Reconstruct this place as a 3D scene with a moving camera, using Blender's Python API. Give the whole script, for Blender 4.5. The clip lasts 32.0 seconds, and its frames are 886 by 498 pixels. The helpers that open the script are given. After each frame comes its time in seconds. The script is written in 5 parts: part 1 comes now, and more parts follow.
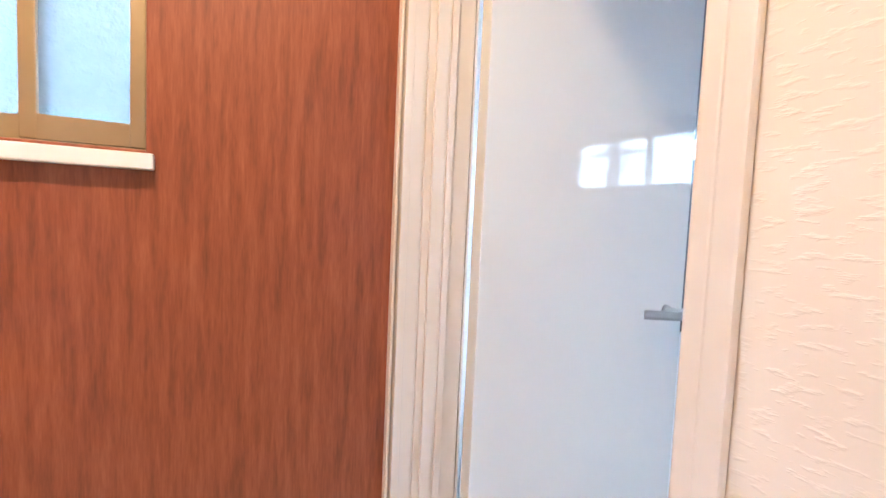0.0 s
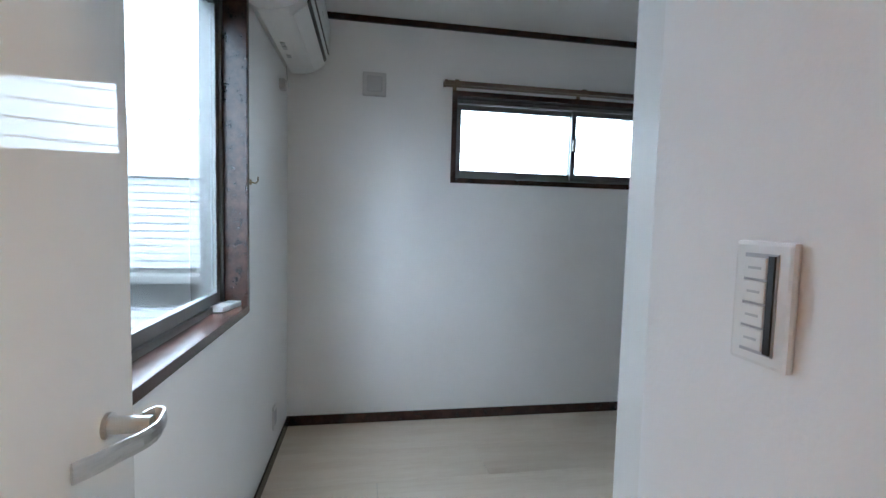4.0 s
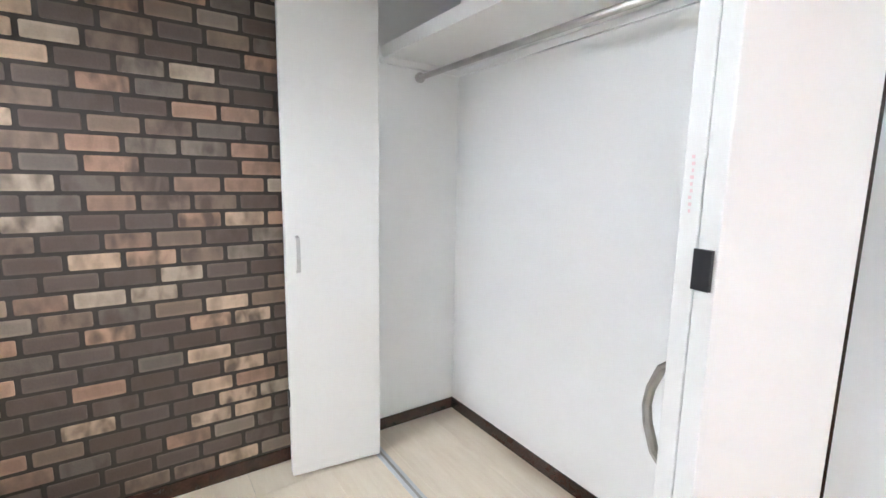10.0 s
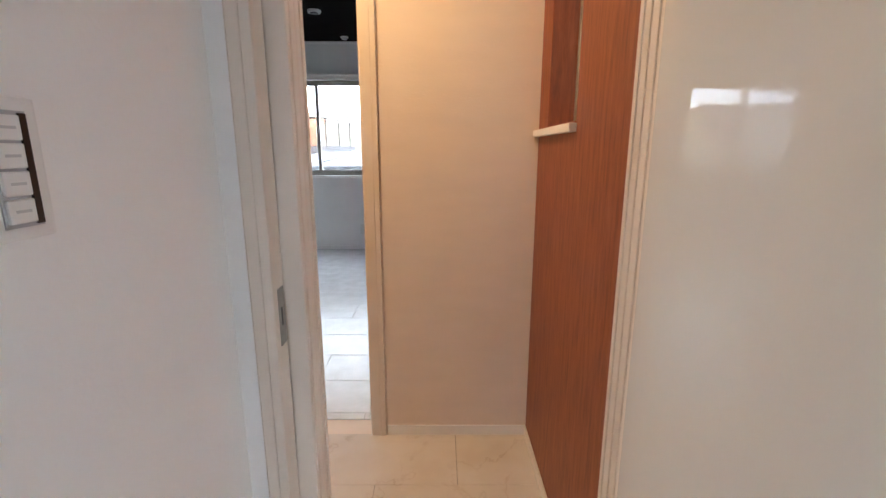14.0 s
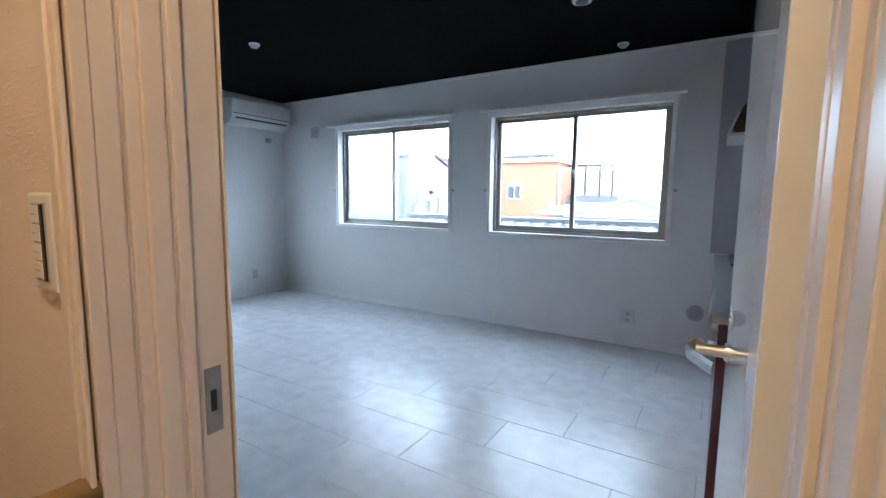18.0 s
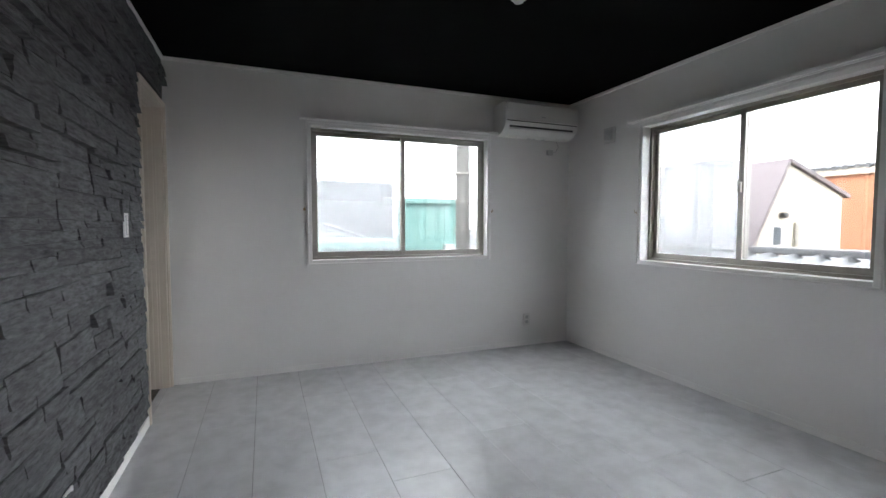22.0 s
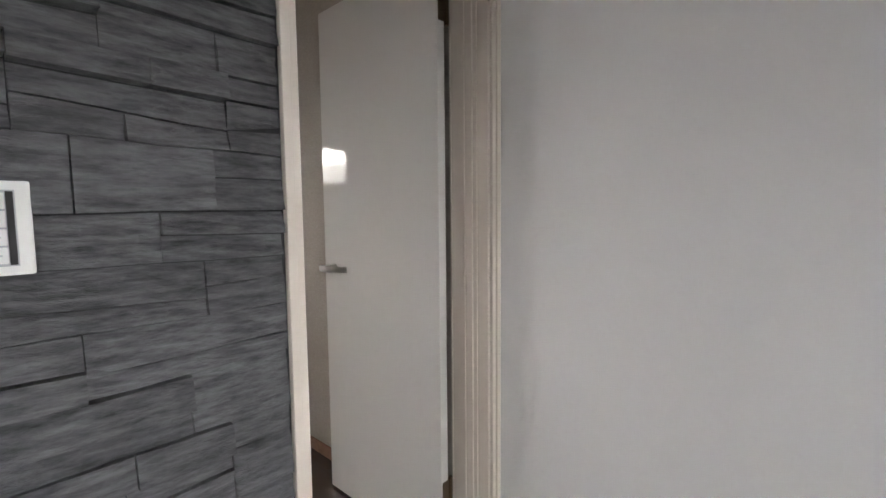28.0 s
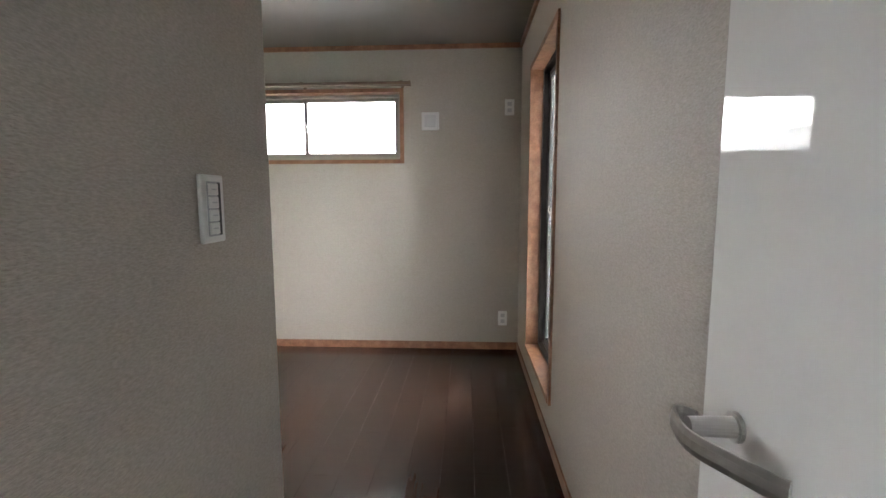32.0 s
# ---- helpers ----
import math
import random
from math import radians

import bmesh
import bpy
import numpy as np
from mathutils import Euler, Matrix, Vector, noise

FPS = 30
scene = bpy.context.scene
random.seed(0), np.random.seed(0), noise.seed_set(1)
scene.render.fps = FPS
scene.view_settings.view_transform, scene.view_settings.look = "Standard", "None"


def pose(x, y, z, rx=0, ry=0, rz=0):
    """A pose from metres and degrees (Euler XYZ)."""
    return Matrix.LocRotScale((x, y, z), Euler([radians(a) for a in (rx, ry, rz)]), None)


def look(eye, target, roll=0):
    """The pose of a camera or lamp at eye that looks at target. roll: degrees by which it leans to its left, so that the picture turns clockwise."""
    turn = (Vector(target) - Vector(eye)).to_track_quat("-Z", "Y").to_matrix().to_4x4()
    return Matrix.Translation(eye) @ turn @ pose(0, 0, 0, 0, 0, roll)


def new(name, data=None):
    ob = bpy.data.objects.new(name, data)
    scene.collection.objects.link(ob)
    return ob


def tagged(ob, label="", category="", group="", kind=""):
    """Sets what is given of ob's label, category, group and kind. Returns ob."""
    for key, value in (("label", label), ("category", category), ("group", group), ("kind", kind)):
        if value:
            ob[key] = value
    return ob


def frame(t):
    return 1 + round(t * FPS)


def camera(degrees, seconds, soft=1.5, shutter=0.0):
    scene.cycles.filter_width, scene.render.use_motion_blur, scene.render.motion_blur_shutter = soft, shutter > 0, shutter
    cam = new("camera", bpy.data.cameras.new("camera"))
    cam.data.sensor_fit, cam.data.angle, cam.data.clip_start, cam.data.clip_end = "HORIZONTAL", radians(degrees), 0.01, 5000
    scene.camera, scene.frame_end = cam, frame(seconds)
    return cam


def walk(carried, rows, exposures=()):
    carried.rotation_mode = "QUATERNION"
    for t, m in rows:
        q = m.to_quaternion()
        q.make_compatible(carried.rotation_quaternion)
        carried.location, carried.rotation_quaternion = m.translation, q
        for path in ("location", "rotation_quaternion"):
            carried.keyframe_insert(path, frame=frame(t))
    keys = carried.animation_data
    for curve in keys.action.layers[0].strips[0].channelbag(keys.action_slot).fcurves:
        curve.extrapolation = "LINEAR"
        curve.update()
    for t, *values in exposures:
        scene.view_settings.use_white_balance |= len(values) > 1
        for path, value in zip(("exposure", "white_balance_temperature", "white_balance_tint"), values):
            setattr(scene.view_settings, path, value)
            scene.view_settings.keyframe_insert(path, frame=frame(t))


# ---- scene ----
cam = camera(89.47, 32.0)

# seconds, eye, then degrees: heading to the left of north, pitch, lean
PATH = [
    (0, 4.753, -4.294, 1.190, 243.38, -3.54, 2.51),
    (0.5, 4.845, -4.269, 1.194, 232.54, -2.07, 2.59),
    (1, 4.936, -4.314, 1.242, 225.82, -2.51, 2.06),
    (1.5, 4.980, -4.343, 1.243, 216.86, -4.12, 2.41),
    (2, 5.094, -4.420, 1.245, 206.05, -3.95, 2.18),
    (2.5, 5.165, -4.491, 1.252, 195.57, -4.09, 1.49),
    (3, 5.197, -4.561, 1.237, 186.13, -3.87, 2.48),
    (3.5, 5.220, -4.641, 1.238, 178.06, -3.80, 2.01),
    (4, 5.216, -4.748, 1.250, 170.48, -3.83, 1.50),
    (4.5, 5.217, -4.856, 1.249, 162.62, -3.93, 2.25),
    (6.5, 5.070, -5.452, 1.262, 134.28, -3.39, 4.08),
    (7, 5.050, -5.569, 1.249, 123.82, -3.30, 4.54),
    (7.5, 5.043, -5.704, 1.250, 111.0, -4.16, 4.78),
    (8, 5.038, -5.819, 1.215, 99.10, -3.97, 4.57),
    (8.5, 4.969, -5.924, 1.237, 88.23, -4.32, 4.17),
    (9, 4.922, -5.986, 1.236, 78.00, -3.50, 3.52),
    (9.5, 4.915, -6.117, 1.257, 66.07, -5.37, 2.22),
    (10, 4.890, -6.199, 1.246, 55.75, -8.50, 0.99),
    (10.5, 4.893, -6.204, 1.207, 47.12, -12.15, 0.16),
    (11, 4.946, -6.192, 1.184, 38.23, -16.42, -1.05),
    (11.5, 4.984, -6.144, 1.156, 30.90, -18.54, -1.89),
    (12, 5.030, -6.055, 1.138, 21.85, -20.23, -2.73),
    (12.5, 5.113, -5.900, 1.157, 11.61, -20.63, -1.63),
    (13, 5.211, -5.723, 1.169, 3.43, -18.45, -0.44),
    (13.5, 5.249, -5.609, 1.171, 0.43, -14.63, -0.55),
    (14, 5.203, -5.444, 1.197, -0.18, -12.40, 0.08),
    (14.5, 5.194, -5.197, 1.176, 3.47, -11.25, -0.57),
    (16.5, 5.059, -4.379, 1.170, 17.37, -10.12, 1.29),
    (17, 5.020, -4.216, 1.184, 22.30, -8.90, 0.90),
    (17.5, 4.970, -4.076, 1.207, 27.70, -7.37, 0.71),
    (18, 4.852, -3.943, 1.222, 31.53, -6.50, 0.65),
    (18.5, 4.715, -3.792, 1.224, 34.16, -5.68, -0.27),
    (19, 4.644, -3.659, 1.209, 38.19, -4.99, -0.86),
    (19.5, 4.549, -3.615, 1.209, 42.18, -5.10, -0.85),
    (20, 4.372, -3.390, 1.200, 47.84, -4.69, -0.40),
    (20.5, 4.221, -3.242, 1.225, 53.22, -4.33, -0.09),
    (21, 4.069, -3.077, 1.208, 59.25, -3.50, 0.36),
    (21.5, 3.904, -2.985, 1.202, 64.09, -3.06, 0.48),
    (22, 3.786, -2.886, 1.193, 68.27, -3.05, 0.03),
    (22.5, 3.620, -2.794, 1.188, 72.34, -2.68, -0.24),
    (23, 3.439, -2.665, 1.202, 77.97, -1.93, 0.18),
    (23.5, 3.211, -2.599, 1.203, 82.80, -0.65, 0.39),
    (24, 3.004, -2.609, 1.217, 86.06, -0.41, 1.13),
    (24.5, 2.790, -2.573, 1.201, 90.30, -0.92, 1.09),
    (25, 2.572, -2.550, 1.169, 94.61, -1.02, 0.56),
    (25.5, 2.323, -2.493, 1.198, 100.72, -2.08, -0.19),
    (26, 2.074, -2.481, 1.212, 107.19, -2.64, -0.22),
    (26.5, 1.847, -2.447, 1.201, 113.77, -2.14, -0.23),
    (28.5, 0.970, -2.851, 1.207, 139.81, -4.95, 0.17),
    (29, 0.822, -2.951, 1.188, 147.25, -5.09, 1.51),
    (29.5, 0.700, -3.089, 1.201, 152.12, -6.94, 1.31),
    (30, 0.596, -3.203, 1.202, 162.74, -6.47, 0.17),
    (30.5, 0.469, -3.349, 1.212, 170.93, -6.37, 0.06),
    (31, 0.396, -3.487, 1.216, 176.61, -6.09, 0.30),
    (31.5, 0.380, -3.668, 1.228, 180.98, -6.67, 0.26),
    (32, 0.387, -3.838, 1.230, 183.06, -6.46, -0.13),
]


def aim(x, y, z, heading, pitch, lean):
    a, p = radians(heading), radians(pitch)
    way = Vector((-math.sin(a) * math.cos(p), math.cos(a) * math.cos(p), math.sin(p)))
    return look((x, y, z), Vector((x, y, z)) + way, lean)


walk(cam, [(row[0], aim(*row[1:])) for row in PATH], exposures=[
    (0.0, 5.35, 4700, 4), (1.0, 5.1, 4800, 2), (2.0, 4.7, 4950, 2), (3.0, 4.6, 5150, 2), (4.5, 4.55, 5400, 2), (7.0, 4.65, 6300, 6), (8.0, 5.25, 6700, 8), (10.0, 5.65, 6250, 10), (11.0, 5.45, 6000, 6), (12.0, 4.8, 5800, 6),
    (13.0, 4.65, 5600, 8), (14.0, 4.4, 6000, 8), (16.5, 4.55, 5300, 4), (19.0, 3.85, 5200, 4), (20.0, 3.55, 6000, 6), (21.0, 3.55, 6300, 8), (22.0, 3.65, 6600, 10), (23.0, 3.7, 7000, 14), (26.0, 3.55, 7000, 14), (29.0, 4.5, 7000, 12), (30.0, 4.1, 6500, 10),
    (31.0, 4.25, 6600, 10), (32.0, 4.55, 6500, 10)])

# ---- world and lights ----
world = bpy.data.worlds.new("overcast")
scene.world = world
world.use_nodes = True
wn = world.node_tree.nodes
wl = world.node_tree.links
sky = wn.new("ShaderNodeTexSky")
sky.sky_type, sky.sun_disc = "NISHITA", False
sky.sun_elevation, sky.sun_rotation = radians(50), radians(180)
sky.air_density, sky.dust_density = 1.0, 3.0
pale = wn.new("ShaderNodeHueSaturation")
pale.inputs["Saturation"].default_value = 0.22
wl.new(sky.outputs[0], pale.inputs["Color"])
veil = wn.new("ShaderNodeMix")
veil.data_type = "RGBA"
veil.inputs[0].default_value = 0.7
veil.inputs[7].default_value = (22.0, 22.3, 22.9, 1)
wl.new(pale.outputs[0], veil.inputs[6])
wl.new(veil.outputs[2], wn["Background"].inputs["Color"])
wn["Background"].inputs["Strength"].default_value = 0.15
sun = new("sun", bpy.data.lights.new("sun", "SUN"))
sun.data.energy, sun.data.angle, sun.data.color = 0.11, radians(55), (1.0, 0.98, 0.95)
sun.matrix_world = look((0, 0, 20), (0, 10, 20 - 11.9))


def lamp(name, kind, m, energy, color, size=0.1):
    ob = new(name, bpy.data.lights.new(name, kind))
    ob.data.energy, ob.data.color = energy, color
    if kind == "AREA":
        ob.data.shape, ob.data.size = "DISK", size
    else:
        ob.data.shadow_soft_size = size
    ob.matrix_world = m
    return ob


lamp("hall_lamp", "AREA", pose(4.75, -4.15, 2.37), 0.55, (1.0, 0.56, 0.20), 0.12)

# ---- materials ----
MATS = {}


def nodes_of(name):
    m = bpy.data.materials.new(name)
    m.use_nodes = True
    MATS[name] = m
    return m, m.node_tree.nodes, m.node_tree.links, m.node_tree.nodes["Principled BSDF"]


def mix_node(n, kind="MIX"):
    x = n.new("ShaderNodeMix")
    x.data_type, x.blend_type = "RGBA", kind
    return x


def surface(name, color, rough=0.6, metal=0.0, vary=0.06, scale=6.0, bump=0.0, bump_scale=200.0, stretch=(1, 1, 1),
            coat=0.0, grain=0.0, spec=0.5, relief=0.003, fleck=False):
    """A painted, papered or worn surface: base colour, soft blotches, fine grain and relief."""
    m, n, l, p = nodes_of(name)
    mp = n.new("ShaderNodeMapping")
    mp.inputs["Scale"].default_value = stretch
    l.new(n.new("ShaderNodeTexCoord").outputs["Object"], mp.inputs["Vector"])
    big = n.new("ShaderNodeTexNoise")
    big.inputs["Scale"].default_value, big.inputs["Detail"].default_value = scale, 5.0
    l.new(mp.outputs[0], big.inputs["Vector"])
    ramp = n.new("ShaderNodeValToRGB")
    ramp.color_ramp.elements[0].position, ramp.color_ramp.elements[1].position = 0.3, 0.7
    lo = tuple(max(0.0, c * (1 - vary)) for c in color) + (1,)
    hi = tuple(min(1.0, c * (1 + vary)) for c in color) + (1,)
    ramp.color_ramp.elements[0].color, ramp.color_ramp.elements[1].color = lo, hi
    l.new(big.outputs["Fac"], ramp.inputs[0])
    out = ramp.outputs[0]
    fine = n.new("ShaderNodeTexNoise")
    fine.inputs["Scale"].default_value, fine.inputs["Detail"].default_value = bump_scale, 3.0
    l.new(mp.outputs[0], fine.inputs["Vector"])
    if grain:
        g = mix_node(n, "OVERLAY")
        g.inputs[0].default_value = grain
        l.new(out, g.inputs[6])
        l.new(fine.outputs["Fac"], g.inputs[7])
        out = g.outputs[2]
    l.new(out, p.inputs["Base Color"])
    p.inputs["Roughness"].default_value, p.inputs["Metallic"].default_value = rough, metal
    p.inputs["Specular IOR Level"].default_value = spec
    p.inputs["Coat Weight"].default_value = coat
    p.inputs["Coat Roughness"].default_value = 0.05
    if bump:
        b = n.new("ShaderNodeBump")
        b.inputs["Strength"].default_value, b.inputs["Distance"].default_value = bump, relief
        height = fine.outputs["Fac"]
        if fleck:
            # short raised dashes on a flat ground
            r = n.new("ShaderNodeMapRange")
            r.inputs[1].default_value, r.inputs[2].default_value = 0.54, 0.72
            l.new(height, r.inputs[0])
            height = r.outputs[0]
        l.new(height, b.inputs["Height"])
        l.new(b.outputs[0], p.inputs["Normal"])
    return m


def glass(name, tint=(1, 1, 1)):
    m, n, l, p = nodes_of(name)
    n.remove(p)
    tr, gl, mx, lw = n.new("ShaderNodeBsdfTransparent"), n.new("ShaderNodeBsdfGlossy"), n.new("ShaderNodeMixShader"), n.new("ShaderNodeLayerWeight")
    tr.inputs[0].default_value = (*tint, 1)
    gl.inputs["Roughness"].default_value = 0.02
    pw = n.new("ShaderNodeMath")
    pw.operation = "POWER"
    pw.inputs[1].default_value = 5.0
    mr = n.new("ShaderNodeMapRange")
    mr.inputs[3].default_value, mr.inputs[4].default_value = 0.04, 0.9
    l.new(lw.outputs["Facing"], pw.inputs[0])
    l.new(pw.outputs[0], mr.inputs[0])
    l.new(mr.outputs[0], mx.inputs[0])
    l.new(tr.outputs[0], mx.inputs[1])
    l.new(gl.outputs[0], mx.inputs[2])
    l.new(mx.outputs[0], n["Material Output"].inputs["Surface"])
    return m


def glow(name, color, strength):
    m, n, l, p = nodes_of(name)
    p.inputs["Base Color"].default_value = (*color, 1)
    p.inputs["Emission Color"].default_value = (*color, 1)
    p.inputs["Emission Strength"].default_value = strength
    return m


def streaked(name, dark, mid, light, rough, stretch, scale=14.0, bump=0.15, coat=0.0, random_shift=False, contrast=(0.32, 0.5, 0.7)):
    """Wood or wood-print: long streaks along one axis, with finer pores over them."""
    m, n, l, p = nodes_of(name)
    tc = n.new("ShaderNodeTexCoord")
    mp = n.new("ShaderNodeMapping")
    mp.inputs["Scale"].default_value = stretch
    l.new(tc.outputs["Object"], mp.inputs["Vector"])
    if random_shift:
        oi = n.new("ShaderNodeObjectInfo")
        sh = n.new("ShaderNodeVectorMath")
        sh.operation = "SCALE"
        sh.inputs[0].default_value = (7.3, 3.1, 5.7)
        l.new(oi.outputs["Random"], sh.inputs["Scale"])
        l.new(sh.outputs[0], mp.inputs["Location"])
    a = n.new("ShaderNodeTexNoise")
    a.inputs["Scale"].default_value, a.inputs["Detail"].default_value, a.inputs["Roughness"].default_value = scale, 6.0, 0.62
    b = n.new("ShaderNodeTexNoise")
    b.inputs["Scale"].default_value, b.inputs["Detail"].default_value = scale * 6, 3.0
    l.new(mp.outputs[0], a.inputs["Vector"])
    l.new(mp.outputs[0], b.inputs["Vector"])
    sm = n.new("ShaderNodeMath")
    sm.operation = "MULTIPLY_ADD"
    sm.inputs[1].default_value, sm.inputs[2].default_value = 0.35, -0.17
    l.new(b.outputs["Fac"], sm.inputs[0])
    ad = n.new("ShaderNodeMath")
    l.new(a.outputs["Fac"], ad.inputs[0])
    l.new(sm.outputs[0], ad.inputs[1])
    r = n.new("ShaderNodeValToRGB")
    r.color_ramp.elements.new(0.5)
    for e, pos, c in zip(r.color_ramp.elements, contrast, (dark, mid, light)):
        e.position, e.color = pos, (*c, 1)
    l.new(ad.outputs[0], r.inputs[0])
    out = r.outputs[0]
    if random_shift:
        mr = n.new("ShaderNodeMapRange")
        mr.inputs[3].default_value, mr.inputs[4].default_value = 0.72, 1.3
        l.new(oi.outputs["Random"], mr.inputs[0])
        hs = n.new("ShaderNodeHueSaturation")
        l.new(mr.outputs[0], hs.inputs["Value"])
        l.new(out, hs.inputs["Color"])
        out = hs.outputs[0]
    l.new(out, p.inputs["Base Color"])
    p.inputs["Roughness"].default_value = rough
    p.inputs["Coat Weight"].default_value, p.inputs["Coat Roughness"].default_value = coat, 0.12
    bp = n.new("ShaderNodeBump")
    bp.inputs["Strength"].default_value, bp.inputs["Distance"].default_value = bump, 0.002
    l.new(ad.outputs[0], bp.inputs["Height"])
    l.new(bp.outputs[0], p.inputs["Normal"])
    return m


def marble(name, base, blotch, vein, rough, scale, strength=0.6):
    """Marble-look board: soft cloudy blotches and thin broken veins."""
    m, n, l, p = nodes_of(name)
    pos = n.new("ShaderNodeNewGeometry").outputs["Position"]
    cloud = n.new("ShaderNodeTexNoise")
    cloud.inputs["Scale"].default_value, cloud.inputs["Detail"].default_value, cloud.inputs["Distortion"].default_value = scale * 1.7, 6.0, 0.15
    l.new(pos, cloud.inputs["Vector"])
    r = n.new("ShaderNodeValToRGB")
    r.color_ramp.elements[0].position, r.color_ramp.elements[1].position = 0.32, 0.64
    r.color_ramp.elements[0].color, r.color_ramp.elements[1].color = (*blotch, 1), (*base, 1)
    l.new(cloud.outputs["Fac"], r.inputs[0])
    v = n.new("ShaderNodeTexNoise")
    v.inputs["Scale"].default_value, v.inputs["Detail"].default_value, v.inputs["Distortion"].default_value = scale * 1.4, 7.0, 0.5
    l.new(pos, v.inputs["Vector"])
    sub = n.new("ShaderNodeMath")
    sub.operation = "SUBTRACT"
    sub.inputs[1].default_value = 0.5
    l.new(v.outputs["Fac"], sub.inputs[0])
    ab = n.new("ShaderNodeMath")
    ab.operation = "ABSOLUTE"
    l.new(sub.outputs[0], ab.inputs[0])
    thin = n.new("ShaderNodeMapRange")
    thin.inputs[1].default_value, thin.inputs[2].default_value, thin.inputs[3].default_value, thin.inputs[4].default_value = 0.0, 0.011, strength, 0.0
    l.new(ab.outputs[0], thin.inputs[0])
    gate = n.new("ShaderNodeMath")
    gate.operation = "MULTIPLY"
    inv = n.new("ShaderNodeMapRange")
    inv.inputs[1].default_value, inv.inputs[2].default_value, inv.inputs[3].default_value, inv.inputs[4].default_value = 0.35, 0.65, 1.0, 0.0
    l.new(cloud.outputs["Fac"], inv.inputs[0])
    l.new(thin.outputs[0], gate.inputs[0])
    l.new(inv.outputs[0], gate.inputs[1])
    mx = mix_node(n)
    l.new(gate.outputs[0], mx.inputs[0])
    l.new(r.outputs[0], mx.inputs[6])
    mx.inputs[7].default_value = (*vein, 1)
    oi = n.new("ShaderNodeObjectInfo")
    mr = n.new("ShaderNodeMapRange")
    mr.inputs[3].default_value, mr.inputs[4].default_value = 0.96, 1.03
    l.new(oi.outputs["Random"], mr.inputs[0])
    hs = n.new("ShaderNodeHueSaturation")
    l.new(mr.outputs[0], hs.inputs["Value"])
    l.new(mx.outputs[2] if strength else r.outputs[0], hs.inputs["Color"])
    l.new(hs.outputs[0], p.inputs["Base Color"])
    p.inputs["Specular IOR Level"].default_value = 0.6
    p.inputs["Roughness"].default_value = rough
    return m


paper_white = surface("white_wallpaper", (0.84, 0.84, 0.83), 0.75, vary=0.015, scale=3, bump=0.16, bump_scale=140)
paper_closet = surface("closet_wallpaper", (0.86, 0.86, 0.85), 0.75, vary=0.015, scale=3, bump=0.2, bump_scale=160)
paper_beige = surface("beige_wallpaper", (0.79, 0.705, 0.625), 0.8, vary=0.03, scale=5, bump=0.22, bump_scale=80, stretch=(0.75, 0.75, 2.4), relief=0.002, fleck=True)
paper_taupe = surface("taupe_wallpaper", (0.43, 0.39, 0.34), 0.75, vary=0.05, scale=60, bump=0.5, bump_scale=120, stretch=(1, 1, 3), grain=0.25)
ceiling_black = surface("black_ceiling", (0.005, 0.005, 0.006), 0.9, vary=0.1, scale=4, bump=0.2, bump_scale=150, spec=0.04)
ceiling_white = surface("white_ceiling", (0.76, 0.76, 0.75), 0.8, vary=0.02, scale=3, bump=0.25, bump_scale=120)
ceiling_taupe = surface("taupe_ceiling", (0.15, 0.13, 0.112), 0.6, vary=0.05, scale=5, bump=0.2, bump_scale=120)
red_paper = streaked("red_streaked_panel", (0.130, 0.032, 0.012), (0.255, 0.067, 0.022), (0.365, 0.114, 0.042), 0.5, (1, 1, 0.10), 60, bump=0.12, contrast=(0.22, 0.5, 0.82))
trim_white = surface("white_trim", (0.86, 0.86, 0.85), 0.3, vary=0.01, scale=10)
trim_cream = surface("cream_door_frame", (0.74, 0.67, 0.59), 0.4, vary=0.02, scale=8, bump=0.05, bump_scale=90)
trim_brown = streaked("dark_brown_trim", (0.018, 0.008, 0.006), (0.035, 0.016, 0.011), (0.055, 0.026, 0.018), 0.27, (1, 1, 1), 20, bump=0.05)
trim_wood = streaked("light_wood_trim", (0.19, 0.085, 0.045), (0.27, 0.128, 0.070), (0.35, 0.18, 0.105), 0.45, (1, 1, 1), 16, bump=0.05)
door_white = surface("glossy_white_door", (0.72, 0.71, 0.68), 0.02, vary=0.01, scale=2, spec=0.3)
closet_white = surface("matt_white_door", (0.78, 0.77, 0.74), 0.35, vary=0.012, scale=3)
alu = surface("bronze_aluminium", (0.36, 0.34, 0.31), 0.38, 0.75, vary=0.03, scale=12)
alu_dark = surface("dark_aluminium", (0.05, 0.045, 0.042), 0.35, 0.7, vary=0.05, scale=12)
alu_mid = surface("grey_green_aluminium", (0.17, 0.175, 0.17), 0.35, 0.6, vary=0.04, scale=12)
alu_gold = surface("gold_aluminium", (0.42, 0.33, 0.20), 0.4, 0.6, vary=0.05, scale=12)
steel = surface("brushed_steel", (0.56, 0.55, 0.53), 0.28, 1.0, vary=0.05, scale=30, stretch=(1, 1, 12))
steel_dark = surface("dull_steel", (0.36, 0.34, 0.31), 0.4, 0.9, vary=0.08, scale=20)
black_plastic = surface("black_plastic", (0.012, 0.012, 0.013), 0.35, vary=0.1)
plastic = surface("white_plastic", (0.76, 0.76, 0.74), 0.3, vary=0.01)
plastic_grey = surface("pale_grey_plastic", (0.52, 0.53, 0.53), 0.4, vary=0.03)
plastic_line = surface("grey_line_plastic", (0.42, 0.43, 0.45), 0.4, vary=0.03)
# grey tint put into the panes to darken the overbright view outside
pane_glass = glass("view_dimming_glass", (0.42, 0.43, 0.44))
